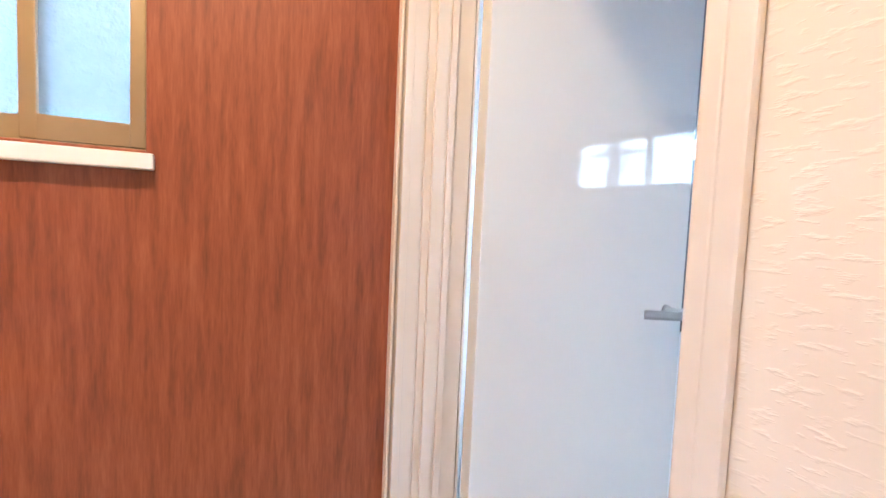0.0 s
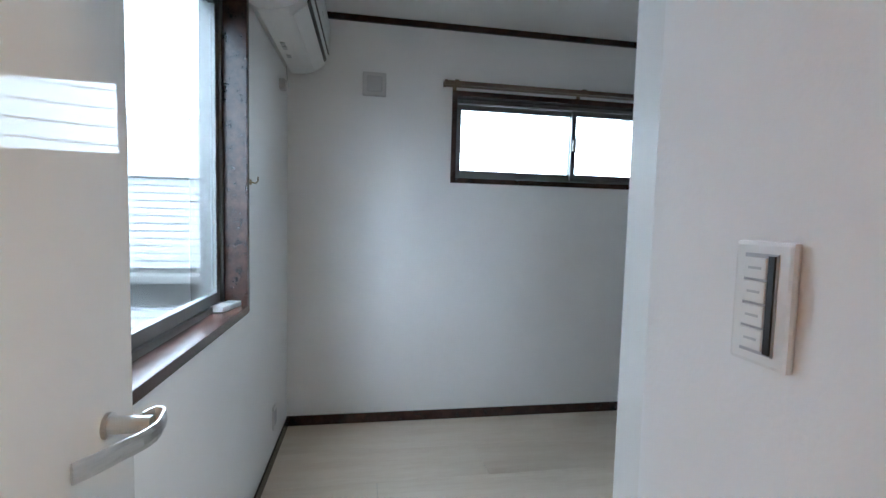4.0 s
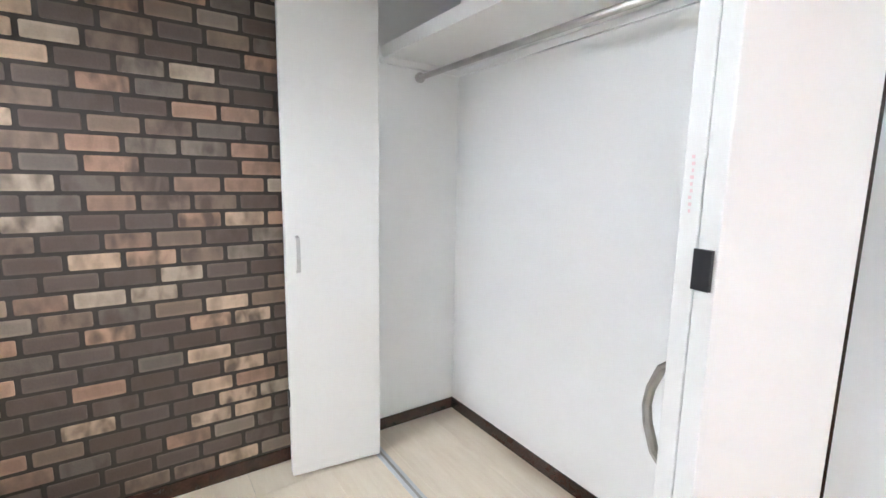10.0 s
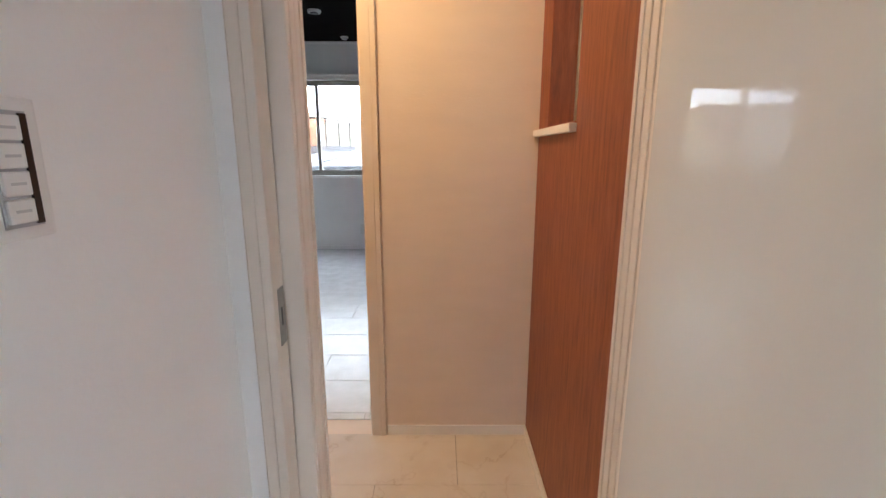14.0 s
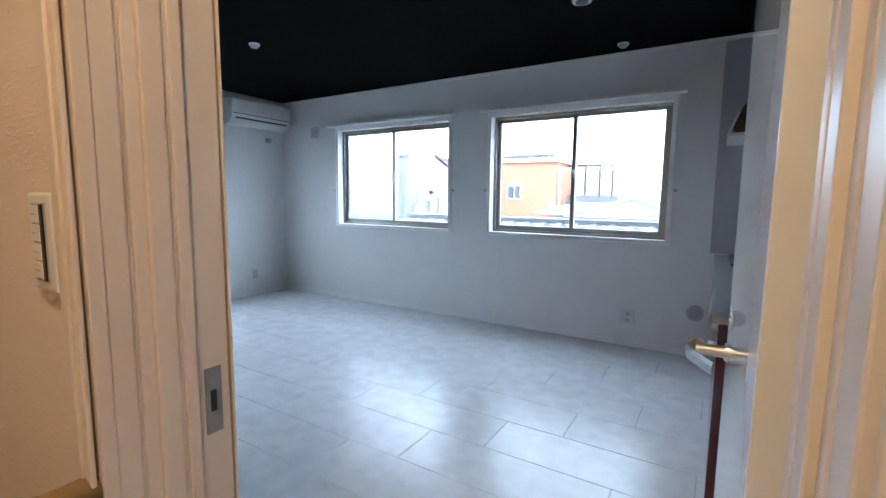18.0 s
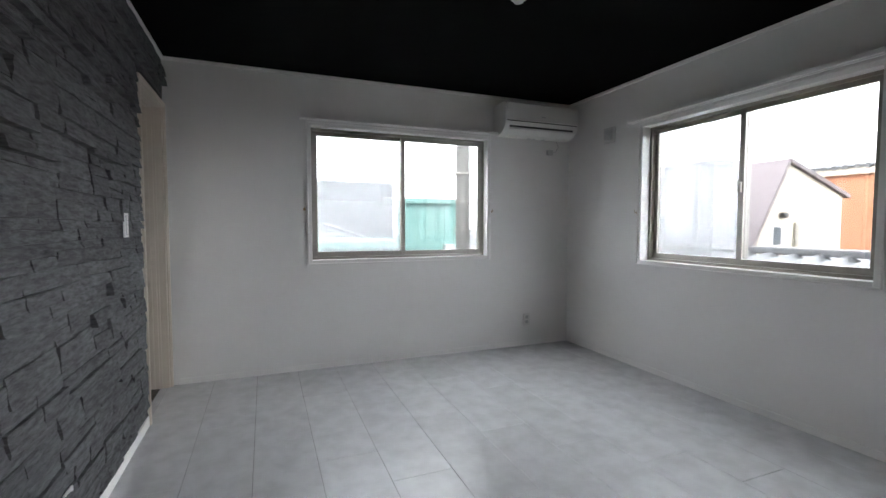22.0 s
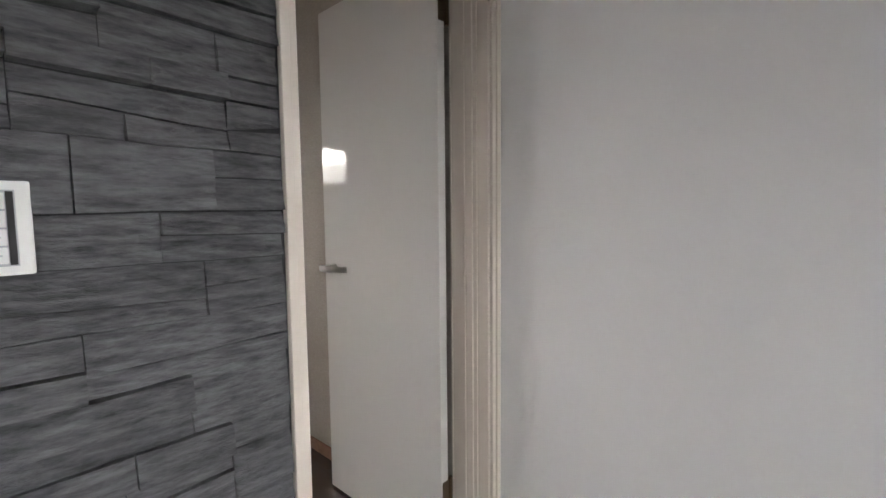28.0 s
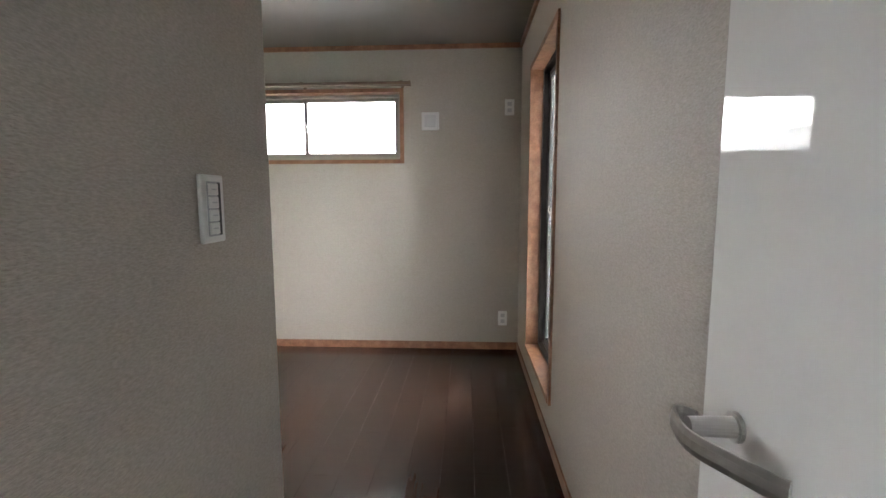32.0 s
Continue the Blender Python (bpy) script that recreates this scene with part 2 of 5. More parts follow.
frost = surface("frosted_glass", (0.046, 0.052, 0.058), 0.45, vary=0.08, scale=40, bump=0.7, bump_scale=110)
frost.node_tree.nodes["Principled BSDF"].inputs["Transmission Weight"].default_value = 0.9


def misted_glass(name):
    """Figured white pane: lets some light straight through and spreads the rest."""
    m, n, l, p = nodes_of(name)
    n.remove(p)
    spread, clear, mx = n.new("ShaderNodeBsdfTranslucent"), n.new("ShaderNodeBsdfTransparent"), n.new("ShaderNodeMixShader")
    gloss, both, lw = n.new("ShaderNodeBsdfGlossy"), n.new("ShaderNodeMixShader"), n.new("ShaderNodeFresnel")
    spread.inputs["Color"].default_value = (0.95, 0.96, 0.97, 1)
    clear.inputs["Color"].default_value = (1, 1, 1, 1)
    gloss.inputs["Roughness"].default_value = 0.08
    mx.inputs[0].default_value = 0.05
    l.new(clear.outputs[0], mx.inputs[1])
    l.new(spread.outputs[0], mx.inputs[2])
    l.new(lw.outputs[0], both.inputs[0])
    l.new(mx.outputs[0], both.inputs[1])
    l.new(gloss.outputs[0], both.inputs[2])
    l.new(both.outputs[0], n["Material Output"].inputs["Surface"])
    return m


mist_glass = misted_glass("misted_glass")
joint_dark = surface("dark_joint", (0.040, 0.031, 0.026), 0.7, vary=0.15, scale=30)
stone_gap = surface("dark_grey_joint", (0.026, 0.027, 0.029), 0.8, vary=0.15, scale=30)
joint_grey = surface("grey_joint", (0.24, 0.24, 0.235), 0.8)
joint_brown = surface("brown_joint", (0.01, 0.007, 0.006), 0.6)
cabinet_red = surface("glossy_red_cabinet", (0.075, 0.009, 0.012), 0.12, vary=0.03, scale=3, coat=0.6)
stainless = surface("stainless_worktop", (0.55, 0.55, 0.55), 0.25, 1.0, vary=0.04, scale=30)
iron = surface("black_iron", (0.012, 0.012, 0.012), 0.4, vary=0.1, scale=30)
panel_dark = surface("grey_kitchen_panel", (0.48, 0.50, 0.52), 0.3, vary=0.02, scale=3)
rail_wood = streaked("dark_handrail_wood", (0.02, 0.012, 0.008), (0.045, 0.025, 0.015), (0.08, 0.045, 0.025), 0.4, (1, 1, 1), 25)
rail_cap = surface("tan_plastic_cap", (0.26, 0.18, 0.085), 0.35, vary=0.05)
rail_brown = surface("brown_curtain_rail", (0.16, 0.11, 0.075), 0.45, vary=0.08, scale=20)


def brick_print(name, tones, patch):
    """Printed brick: a tone for each brick, smoky patches across it and a paler uneven rim."""
    m, n, l, p = nodes_of(name)

    def math_node(op, a, b, c=None):
        q = n.new("ShaderNodeMath")
        q.operation = op
        for i, v in enumerate((a, b, c)):
            if v is None:
                continue
            if isinstance(v, (int, float)):
                q.inputs[i].default_value = v
            else:
                l.new(v, q.inputs[i])
        return q.outputs[0]

    def spread(v, lo, hi, out_lo, out_hi):
        q = n.new("ShaderNodeMapRange")
        q.inputs[1].default_value, q.inputs[2].default_value, q.inputs[3].default_value, q.inputs[4].default_value = lo, hi, out_lo, out_hi
        l.new(v, q.inputs[0])
        return q.outputs[0]

    rnd = n.new("ShaderNodeObjectInfo").outputs["Random"]
    tr = n.new("ShaderNodeValToRGB")
    tr.color_ramp.interpolation = "CONSTANT"
    el = tr.color_ramp.elements
    while len(el) < len(tones):
        el.new(0.5)
    for i, t in enumerate(tones):
        el[i].position, el[i].color = i / len(tones), (*t, 1)
    l.new(rnd, tr.inputs[0])
    geo = n.new("ShaderNodeNewGeometry").outputs["Position"]
    mp = n.new("ShaderNodeMapping")
    mp.inputs["Scale"].default_value = (1, 1, 0.55)
    l.new(geo, mp.inputs["Vector"])
    smoke = n.new("ShaderNodeTexNoise")
    smoke.inputs["Scale"].default_value, smoke.inputs["Detail"].default_value, smoke.inputs["Distortion"].default_value = 24.0, 1.5, 0.3
    l.new(mp.outputs[0], smoke.inputs["Vector"])
    # how smoky a brick is differs from brick to brick
    own = math_node("FRACT", math_node("MULTIPLY", rnd, 37.7), 0.0)
    cover = math_node("MULTIPLY", spread(smoke.outputs["Fac"], 0.38, 0.70, 0.0, 0.85), spread(own, 0.15, 0.75, 0.15, 1.0))
    mix = mix_node(n)
    l.new(cover, mix.inputs[0])
    l.new(tr.outputs[0], mix.inputs[6])
    mix.inputs[7].default_value = (*patch, 1)
    xyz = n.new("ShaderNodeSeparateXYZ")
    l.new(n.new("ShaderNodeTexCoord").outputs["Generated"], xyz.inputs[0])
    dy = math_node("MULTIPLY", math_node("SUBTRACT", 0.5, math_node("ABSOLUTE", math_node("SUBTRACT", xyz.outputs["Y"], 0.5), 0.0)), 0.145)
    dz = math_node("MULTIPLY", math_node("SUBTRACT", 0.5, math_node("ABSOLUTE", math_node("SUBTRACT", xyz.outputs["Z"], 0.5), 0.0)), 0.054)
    near = math_node("MULTIPLY_ADD", smoke.outputs["Fac"], 0.012, math_node("MINIMUM", dy, dz))
    rim = math_node("MULTIPLY", spread(near, 0.009, 0.019, 1.0, 0.0), spread(own, 0.0, 1.0, 0.26, 0.04))
    hv = n.new("ShaderNodeHueSaturation")
    hv.inputs["Saturation"].default_value = 0.9
    l.new(math_node("ADD", rim, 1.0), hv.inputs["Value"])
    l.new(mix.outputs[2], hv.inputs["Color"])
    fine = n.new("ShaderNodeTexNoise")
    fine.inputs["Scale"].default_value, fine.inputs["Detail"].default_value = 140.0, 3.0
    l.new(geo, fine.inputs["Vector"])
    g = mix_node(n, "OVERLAY")
    g.inputs[0].default_value = 0.12
    l.new(hv.outputs[0], g.inputs[6])
    l.new(fine.outputs["Fac"], g.inputs[7])
    l.new(g.outputs[2], p.inputs["Base Color"])
    p.inputs["Roughness"].default_value, p.inputs["Specular IOR Level"].default_value = 0.45, 0.4
    b = n.new("ShaderNodeBump")
    b.inputs["Strength"].default_value, b.inputs["Distance"].default_value = 0.3, 0.003
    l.new(fine.outputs["Fac"], b.inputs["Height"])
    l.new(b.outputs[0], p.inputs["Normal"])
    return m


brick_mat = brick_print("brick_print", (
    (0.087, 0.060, 0.045), (0.426, 0.254, 0.156), (0.116, 0.086, 0.068), (0.213, 0.142, 0.098), (0.097, 0.067, 0.051), (0.345, 0.193, 0.121), (0.140, 0.111, 0.088),
    (0.483, 0.331, 0.212), (0.190, 0.127, 0.089), (0.095, 0.070, 0.055), (0.311, 0.177, 0.114), (0.391, 0.304, 0.217), (0.111, 0.078, 0.060), (0.529, 0.370, 0.244), (0.230, 0.182, 0.140),
    (0.253, 0.149, 0.098), (0.101, 0.076, 0.061)), (0.081, 0.055, 0.041))


def fly_mesh(name, cover):
    """Fine pale insect mesh: mostly open, its threads scatter the light that falls on it."""
    m, n, l, p = nodes_of(name)
    p.inputs["Base Color"].default_value = (0.6, 0.6, 0.6, 1)
    thread = n.new("ShaderNodeBsdfTranslucent")
    thread.inputs["Color"].default_value = (0.75, 0.76, 0.78, 1)
    hole = n.new("ShaderNodeBsdfTransparent")
    half = n.new("ShaderNodeMixShader")
    half.inputs[0].default_value = 0.7
    l.new(p.outputs[0], half.inputs[1])
    l.new(thread.outputs[0], half.inputs[2])
    both = n.new("ShaderNodeMixShader")
    both.inputs[0].default_value = cover
    l.new(hole.outputs[0], both.inputs[1])
    l.new(half.outputs[0], both.inputs[2])
    l.new(both.outputs[0], n["Material Output"].inputs["Surface"])
    return m


insect_mesh = fly_mesh("insect_mesh", 0.22)


def slate_print(name, base, scratch):
    """Split slate: fine streaks along the bed, a tone of its own for each stone, and thin pale scratches."""
    m, n, l, p = nodes_of(name)
    pos = n.new("ShaderNodeNewGeometry")
    oi = n.new("ShaderNodeObjectInfo")
    own = n.new("ShaderNodeMath")
    own.operation = "ADD"
    l.new(pos.outputs["Random Per Island"], own.inputs[0])
    l.new(oi.outputs["Random"], own.inputs[1])
    one = n.new("ShaderNodeMath")
    one.operation = "FRACT"
    l.new(own.outputs[0], one.inputs[0])
    mp = n.new("ShaderNodeMapping")
    mp.inputs["Scale"].default_value = (1, 1, 5)
    l.new(pos.outputs["Position"], mp.inputs["Vector"])
    streak = n.new("ShaderNodeTexNoise")
    streak.inputs["Scale"].default_value, streak.inputs["Detail"].default_value, streak.inputs["Roughness"].default_value = 13.0, 9.0, 0.68
    l.new(mp.outputs[0], streak.inputs["Vector"])
    ramp = n.new("ShaderNodeValToRGB")
    ramp.color_ramp.elements[0].position, ramp.color_ramp.elements[1].position = 0.28, 0.74
    ramp.color_ramp.elements[0].color = (*(c * 0.30 for c in base), 1)
    ramp.color_ramp.elements[1].color = (*(c * 1.9 for c in base), 1)
    l.new(streak.outputs["Fac"], ramp.inputs[0])
    tone = n.new("ShaderNodeMapRange")
    tone.inputs[3].default_value, tone.inputs[4].default_value = 0.88, 1.15
    l.new(one.outputs[0], tone.inputs[0])
    hs = n.new("ShaderNodeHueSaturation")
    l.new(tone.outputs[0], hs.inputs["Value"])
    l.new(ramp.outputs[0], hs.inputs["Color"])
    vein = n.new("ShaderNodeTexNoise")
    vein.inputs["Scale"].default_value, vein.inputs["Detail"].default_value, vein.inputs["Distortion"].default_value = 9.0, 7.0, 0.2
    l.new(mp.outputs[0], vein.inputs["Vector"])
    off = n.new("ShaderNodeMath")
    off.operation = "SUBTRACT"
    off.inputs[1].default_value = 0.5
    l.new(vein.outputs["Fac"], off.inputs[0])
    away = n.new("ShaderNodeMath")
    away.operation = "ABSOLUTE"
    l.new(off.outputs[0], away.inputs[0])
    thin = n.new("ShaderNodeMapRange")
    thin.inputs[1].default_value, thin.inputs[2].default_value, thin.inputs[3].default_value, thin.inputs[4].default_value = 0.0, 0.012, 0.28, 0.0
    l.new(away.outputs[0], thin.inputs[0])
    patch = n.new("ShaderNodeTexNoise")
    patch.inputs["Scale"].default_value = 5.0
    l.new(pos.outputs["Position"], patch.inputs["Vector"])
    some = n.new("ShaderNodeMapRange")
    some.inputs[1].default_value, some.inputs[2].default_value = 0.5, 0.62
    l.new(patch.outputs["Fac"], some.inputs[0])
    gate = n.new("ShaderNodeMath")
    gate.operation = "MULTIPLY"
    l.new(thin.outputs[0], gate.inputs[0])
    l.new(some.outputs[0], gate.inputs[1])
    mx = mix_node(n)
    l.new(gate.outputs[0], mx.inputs[0])
    l.new(hs.outputs[0], mx.inputs[6])
    mx.inputs[7].default_value = (*scratch, 1)
    l.new(mx.outputs[2], p.inputs["Base Color"])
    p.inputs["Roughness"].default_value, p.inputs["Specular IOR Level"].default_value = 0.7, 0.16
    bp = n.new("ShaderNodeBump")
    bp.inputs["Strength"].default_value, bp.inputs["Distance"].default_value = 0.9, 0.007
    l.new(streak.outputs["Fac"], bp.inputs["Height"])
    l.new(bp.outputs[0], p.inputs["Normal"])
    return m


slate = slate_print("dark_slate", (0.096, 0.098, 0.103), (0.24, 0.245, 0.25))
tile_mat = marble("marble_tile", (0.71, 0.72, 0.73), (0.61, 0.62, 0.63), (0.50, 0.51, 0.52), 0.27, 5.0, 0.0)
hall_tile = marble("warm_marble_tile", (0.76, 0.73, 0.69), (0.68, 0.635, 0.58), (0.40, 0.30, 0.22), 0.2, 3.0, 0.4)
plank_pale = streaked("pale_vinyl_floor", (0.74, 0.635, 0.50), (0.79, 0.69, 0.555), (0.83, 0.74, 0.61), 0.26, (0.12, 1, 1), 12, bump=0.04)
plank_dark = streaked("dark_walnut_floor", (0.020, 0.010, 0.008), (0.036, 0.018, 0.0125), (0.062, 0.031, 0.020), 0.22, (1, 0.07, 1), 16, bump=0.015, coat=0.12, random_shift=True, contrast=(0.25, 0.5, 0.8))

# ---- mesh helpers ----


def box(bm, x0, x1, y0, y1, z0, z1, bevel=0.0):
    vs = [bm.verts.new((x, y, z)) for z in (z0, z1) for y in (y0, y1) for x in (x0, x1)]
    fs = [bm.faces.new([vs[i] for i in q]) for q in ((0, 2, 3, 1), (4, 5, 7, 6), (0, 1, 5, 4), (2, 6, 7, 3), (0, 4, 6, 2), (1, 3, 7, 5))]
    if bevel:
        es = {e for f in fs for e in f.edges}
        bmesh.ops.bevel(bm, geom=list(es), offset=bevel, segments=2, affect="EDGES", profile=0.6)
    return bm


def B(*a, **k):
    return box(bmesh.new(), *a, **k)


def cyl(bm, p, q, r, seg=16, r2=None):
    p, q = Vector(p), Vector(q)
    d = q - p
    m = Matrix.Translation((p + q) / 2) @ d.to_track_quat("Z", "Y").to_matrix().to_4x4()
    bmesh.ops.create_cone(bm, cap_ends=True, segments=seg, radius1=r, radius2=r if r2 is None else r2, depth=d.length, matrix=m)
    return bm


def sweep(bm, path, w, h, up=(0, 0, 1), round_=0):
    """A bar with a flat or round section (w across, h along up) along a path."""
    up = Vector(up)
    rings = []
    pts = [Vector(p) for p in path]
    for i, p in enumerate(pts):
        d = (pts[min(i + 1, len(pts) - 1)] - pts[max(i - 1, 0)]).normalized()
        s = d.cross(up).normalized()
        u = s.cross(d).normalized()
        n = round_ or 8
        ring = []
        for k in range(n):
            a = 2 * math.pi * (k + 0.5) / n
            if round_:
                c, t = math.cos(a) * w / 2, math.sin(a) * h / 2
            else:
                c, t = math.cos(a), math.sin(a)
                f = 1 / max(abs(c), abs(t))
                c, t = c * f * w / 2 * (0.92 if abs(abs(c) - abs(t)) < 0.6 else 1), t * f * h / 2
            ring.append(bm.verts.new(p + s * c + u * t))
        rings.append(ring)
    n = len(rings[0])
    for a, b in zip(rings, rings[1:]):
        for k in range(n):
            bm.faces.new((a[k], a[(k + 1) % n], b[(k + 1) % n], b[k]))
    bm.faces.new(rings[0][::-1])
    bm.faces.new(rings[-1])
    return bm


def mesh_of(name, bm, material, smooth=False):
    bmesh.ops.recalc_face_normals(bm, faces=bm.faces)
    me = bpy.data.meshes.new(name)
    bm.to_mesh(me)
    bm.free()
    me.materials.append(material)
    if smooth:
        for f in me.polygons:
            f.use_smooth = True
    return me


def part(name, bm, material, parent, label="", smooth=False):
    ob = new(name, mesh_of(name, bm, material, smooth))
    ob.parent = parent
    return tagged(ob, label)


def thing(name, m, label, category, group="", kind=""):
    ob = new(name)
    ob.empty_display_size = 0.05
    ob.matrix_world = m
    return tagged(ob, label, category, group, kind)


def solid(name, bm, material, label, category, kind="structure", m=None):
    ob = new(name, mesh_of(name, bm, material))
    if m is not None:
        ob.matrix_world = m
    return tagged(ob, label, category, "", kind)


def wall(name, x0, x1, y0, y1, z0, z1, material, label, holes=(), category="wall"):
    """A wall with openings through it. holes: (a0, a1, z0, z1) along the wall's longer side."""
    along_x = (x1 - x0) > (y1 - y0)
    a0, a1 = (x0, x1) if along_x else (y0, y1)
    cuts = sorted({a0, a1, *[h[0] for h in holes], *[h[1] for h in holes]})
    rises = sorted({z0, z1, *[min(max(v, z0), z1) for h in holes for v in h[2:]]})

    def full(i, k):
        if not (0 <= i < len(cuts) - 1 and 0 <= k < len(rises) - 1):
            return False
        a, z = (cuts[i] + cuts[i + 1]) / 2, (rises[k] + rises[k + 1]) / 2
        return not any(h[0] < a < h[1] and h[2] < z < h[3] for h in holes)

    bm = bmesh.new()
    corners = {}

    def corner(i, k, side):
        if (i, k, side) not in corners:
            d = ((y0, y1) if along_x else (x0, x1))[side]
            corners[i, k, side] = bm.verts.new((cuts[i], d, rises[k]) if along_x else (d, cuts[i], rises[k]))
        return corners[i, k, side]

    for i in range(len(cuts) - 1):
        for k in range(len(rises) - 1):
            if not full(i, k):
                continue
            for side in (0, 1):
                bm.faces.new([corner(i + p, k + q, side) for p, q in ((0, 0), (1, 0), (1, 1), (0, 1))])
            for di, dk, p, q in ((-1, 0, (0, 0), (0, 1)), (1, 0, (1, 0), (1, 1)), (0, -1, (0, 0), (1, 0)), (0, 1, (0, 1), (1, 1))):
                if not full(i + di, k + dk):
                    bm.faces.new([corner(i + p[0], k + p[1], 0), corner(i + q[0], k + q[1], 0), corner(i + q[0], k + q[1], 1), corner(i + p[0], k + p[1], 1)])
    bmesh.ops.recalc_face_normals(bm, faces=bm.faces)
    return solid(name, bm, material, label, category)

# ---- plan ----
H = 2.40
N_Y, STONE_Y, HALL_N, HALL_S, A_N = 0.0, -3.555, -3.725, -4.60, -4.75
EAST_L, EAST_A, WEST_C = 5.565, 5.678, -0.03
A_W, A_S, CLOSET_Y, CLOSET_BACK, SWITCH_X, SWITCH_END = 2.977, -7.442, -5.352, -4.817, 4.862, -5.262
CLOSET_E = 4.685
C_S, C_SWITCH_X, C_END = -7.41, 0.852, -4.88

# ---- large structure: living room ----
WIN_Z = (0.903, 1.993)
wall("wall_living_north", -0.15, 5.75, 0.0, 0.15, 0, H, paper_white, "white papered wall with two sliding windows",
     [(0.964, 2.494, *WIN_Z), (2.96, 4.501, *WIN_Z)])
wall("wall_living_west", -0.15, 0.0, STONE_Y - 0.065, 0.0, 0, H, paper_white, "white papered wall with a sliding window", [(-2.529, -0.93, *WIN_Z)])
wall("wall_living_east", EAST_L, EAST_L + 0.15, STONE_Y - 0.065, 0.0, 0, H, paper_white, "white papered wall behind the kitchen counter")
wall("wall_stone", 0.0, EAST_L, STONE_Y - 0.065, STONE_Y, 0, H, stone_gap, "dark slate-look accent wall with two doorways",
     [(0.017, 0.714, -0.001, 2.057), (4.208, 4.957, -0.001, 2.057)])
solid("ceiling_living", B(-0.15, 5.75, STONE_Y - 0.05, 0.15, H, H + 0.12), ceiling_black, "matt black papered ceiling", "ceiling")
# hall
wall("wall_hall_north", 2.6, EAST_L, HALL_N, STONE_Y - 0.065, -1.6, H, paper_beige, "cream relief-papered hall wall", [(4.208, 4.957, -0.001, 2.057)])
wall("wall_hall_east", EAST_L, EAST_L + 0.15, A_N + 0.07, STONE_Y - 0.065, 0, H, red_paper, "red-brown wood-look panelled hall wall", [(-4.195, -3.864, 1.275, 2.03)])
wall("wall_hall_south", 2.6, EAST_L, A_N + 0.07, HALL_S, -1.6, H, paper_beige, "cream relief-papered hall wall", [(4.93, 5.575, -0.001, 2.057)])
wall("wall_hall_west", 2.45, 2.6, A_N, STONE_Y, -1.6, H, paper_beige, "cream papered wall closing the stairwell")
solid("ceiling_hall", B(2.45, 5.75, A_N, STONE_Y - 0.06, H, H + 0.12), ceiling_white, "white papered hall ceiling", "ceiling")
# room with the brick wall
wall("wall_bedroom_north", SWITCH_X, EAST_A + 0.1, A_N, A_N + 0.07, 0, H, paper_white, "white papered wall round the bedroom door", [(4.912, 5.576, -0.001, 2.057)])
wall("wall_bedroom_east", EAST_A, EAST_A + 0.15, A_S, A_N + 0.07, 0, H, paper_white, "white papered wall with a large window", [(-6.534, -4.94, 0.90, 2.035)])
wall("wall_bedroom_south", 2.85, EAST_A + 0.15, A_S - 0.15, A_S, 0, H, paper_white, "white papered wall with a high window", [(3.113, 4.704, 1.499, 1.992)])
wall("wall_brick", 2.85, A_W, A_S, CLOSET_Y - 0.01, 0, H, joint_dark, "brown brick-look accent wall")
wall("wall_closet_west", 2.85, A_W, CLOSET_Y - 0.01, CLOSET_BACK + 0.12, 0, H, paper_closet, "white papered closet side wall")
wall("wall_closet_back", A_W, CLOSET_E, CLOSET_BACK, CLOSET_BACK + 0.12, 0, H, paper_closet, "white papered closet back wall")
wall("wall_switch", CLOSET_E, SWITCH_X, SWITCH_END, A_N + 0.07, 0, H, paper_white, "white papered wall between closet and door")
wall("wall_closet_head", A_W, SWITCH_X, CLOSET_Y - 0.02, CLOSET_Y + 0.05, 2.30, H, paper_white, "white papered wall above the closet doors")
solid("ceiling_bedroom", B(2.85, EAST_A + 0.15, A_S - 0.15, A_N + 0.06, H, H + 0.12), ceiling_white, "white papered ceiling", "ceiling")
# dark-floored room
wall("wall_study_west", WEST_C - 0.15, WEST_C, C_S, STONE_Y - 0.065, 0, H, paper_taupe, "taupe papered wall with a tall window", [(-6.84, -6.003, 0.236, 2.047)])
wall("wall_study_south", WEST_C - 0.15, 2.75, C_S - 0.15, C_S, 0, H, paper_taupe, "taupe papered wall with a high window", [(0.911, 2.47, 1.534, 2.053)])
wall("wall_study_switch", C_SWITCH_X, C_SWITCH_X + 0.09, C_END, STONE_Y - 0.15, 0, H, paper_taupe, "taupe papered wall beside the doorway")
wall("wall_study_north", WEST_C - 0.15, 2.45, STONE_Y - 0.15, STONE_Y - 0.065, 0, H, paper_taupe, "taupe papered wall round the doorway", [(0.017, 0.714, -0.001, 2.057)])
wall("wall_study_closet", C_SWITCH_X + 0.09, 2.75, C_END + 0.01, C_END + 0.1, 0, H, paper_taupe, "taupe papered wall closing the room")
wall("wall_study_east", 2.6, 2.75, C_S, C_END + 0.01, 0, H, paper_taupe, "taupe papered wall")
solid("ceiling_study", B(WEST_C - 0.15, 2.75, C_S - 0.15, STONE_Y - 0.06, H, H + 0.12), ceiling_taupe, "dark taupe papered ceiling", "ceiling")

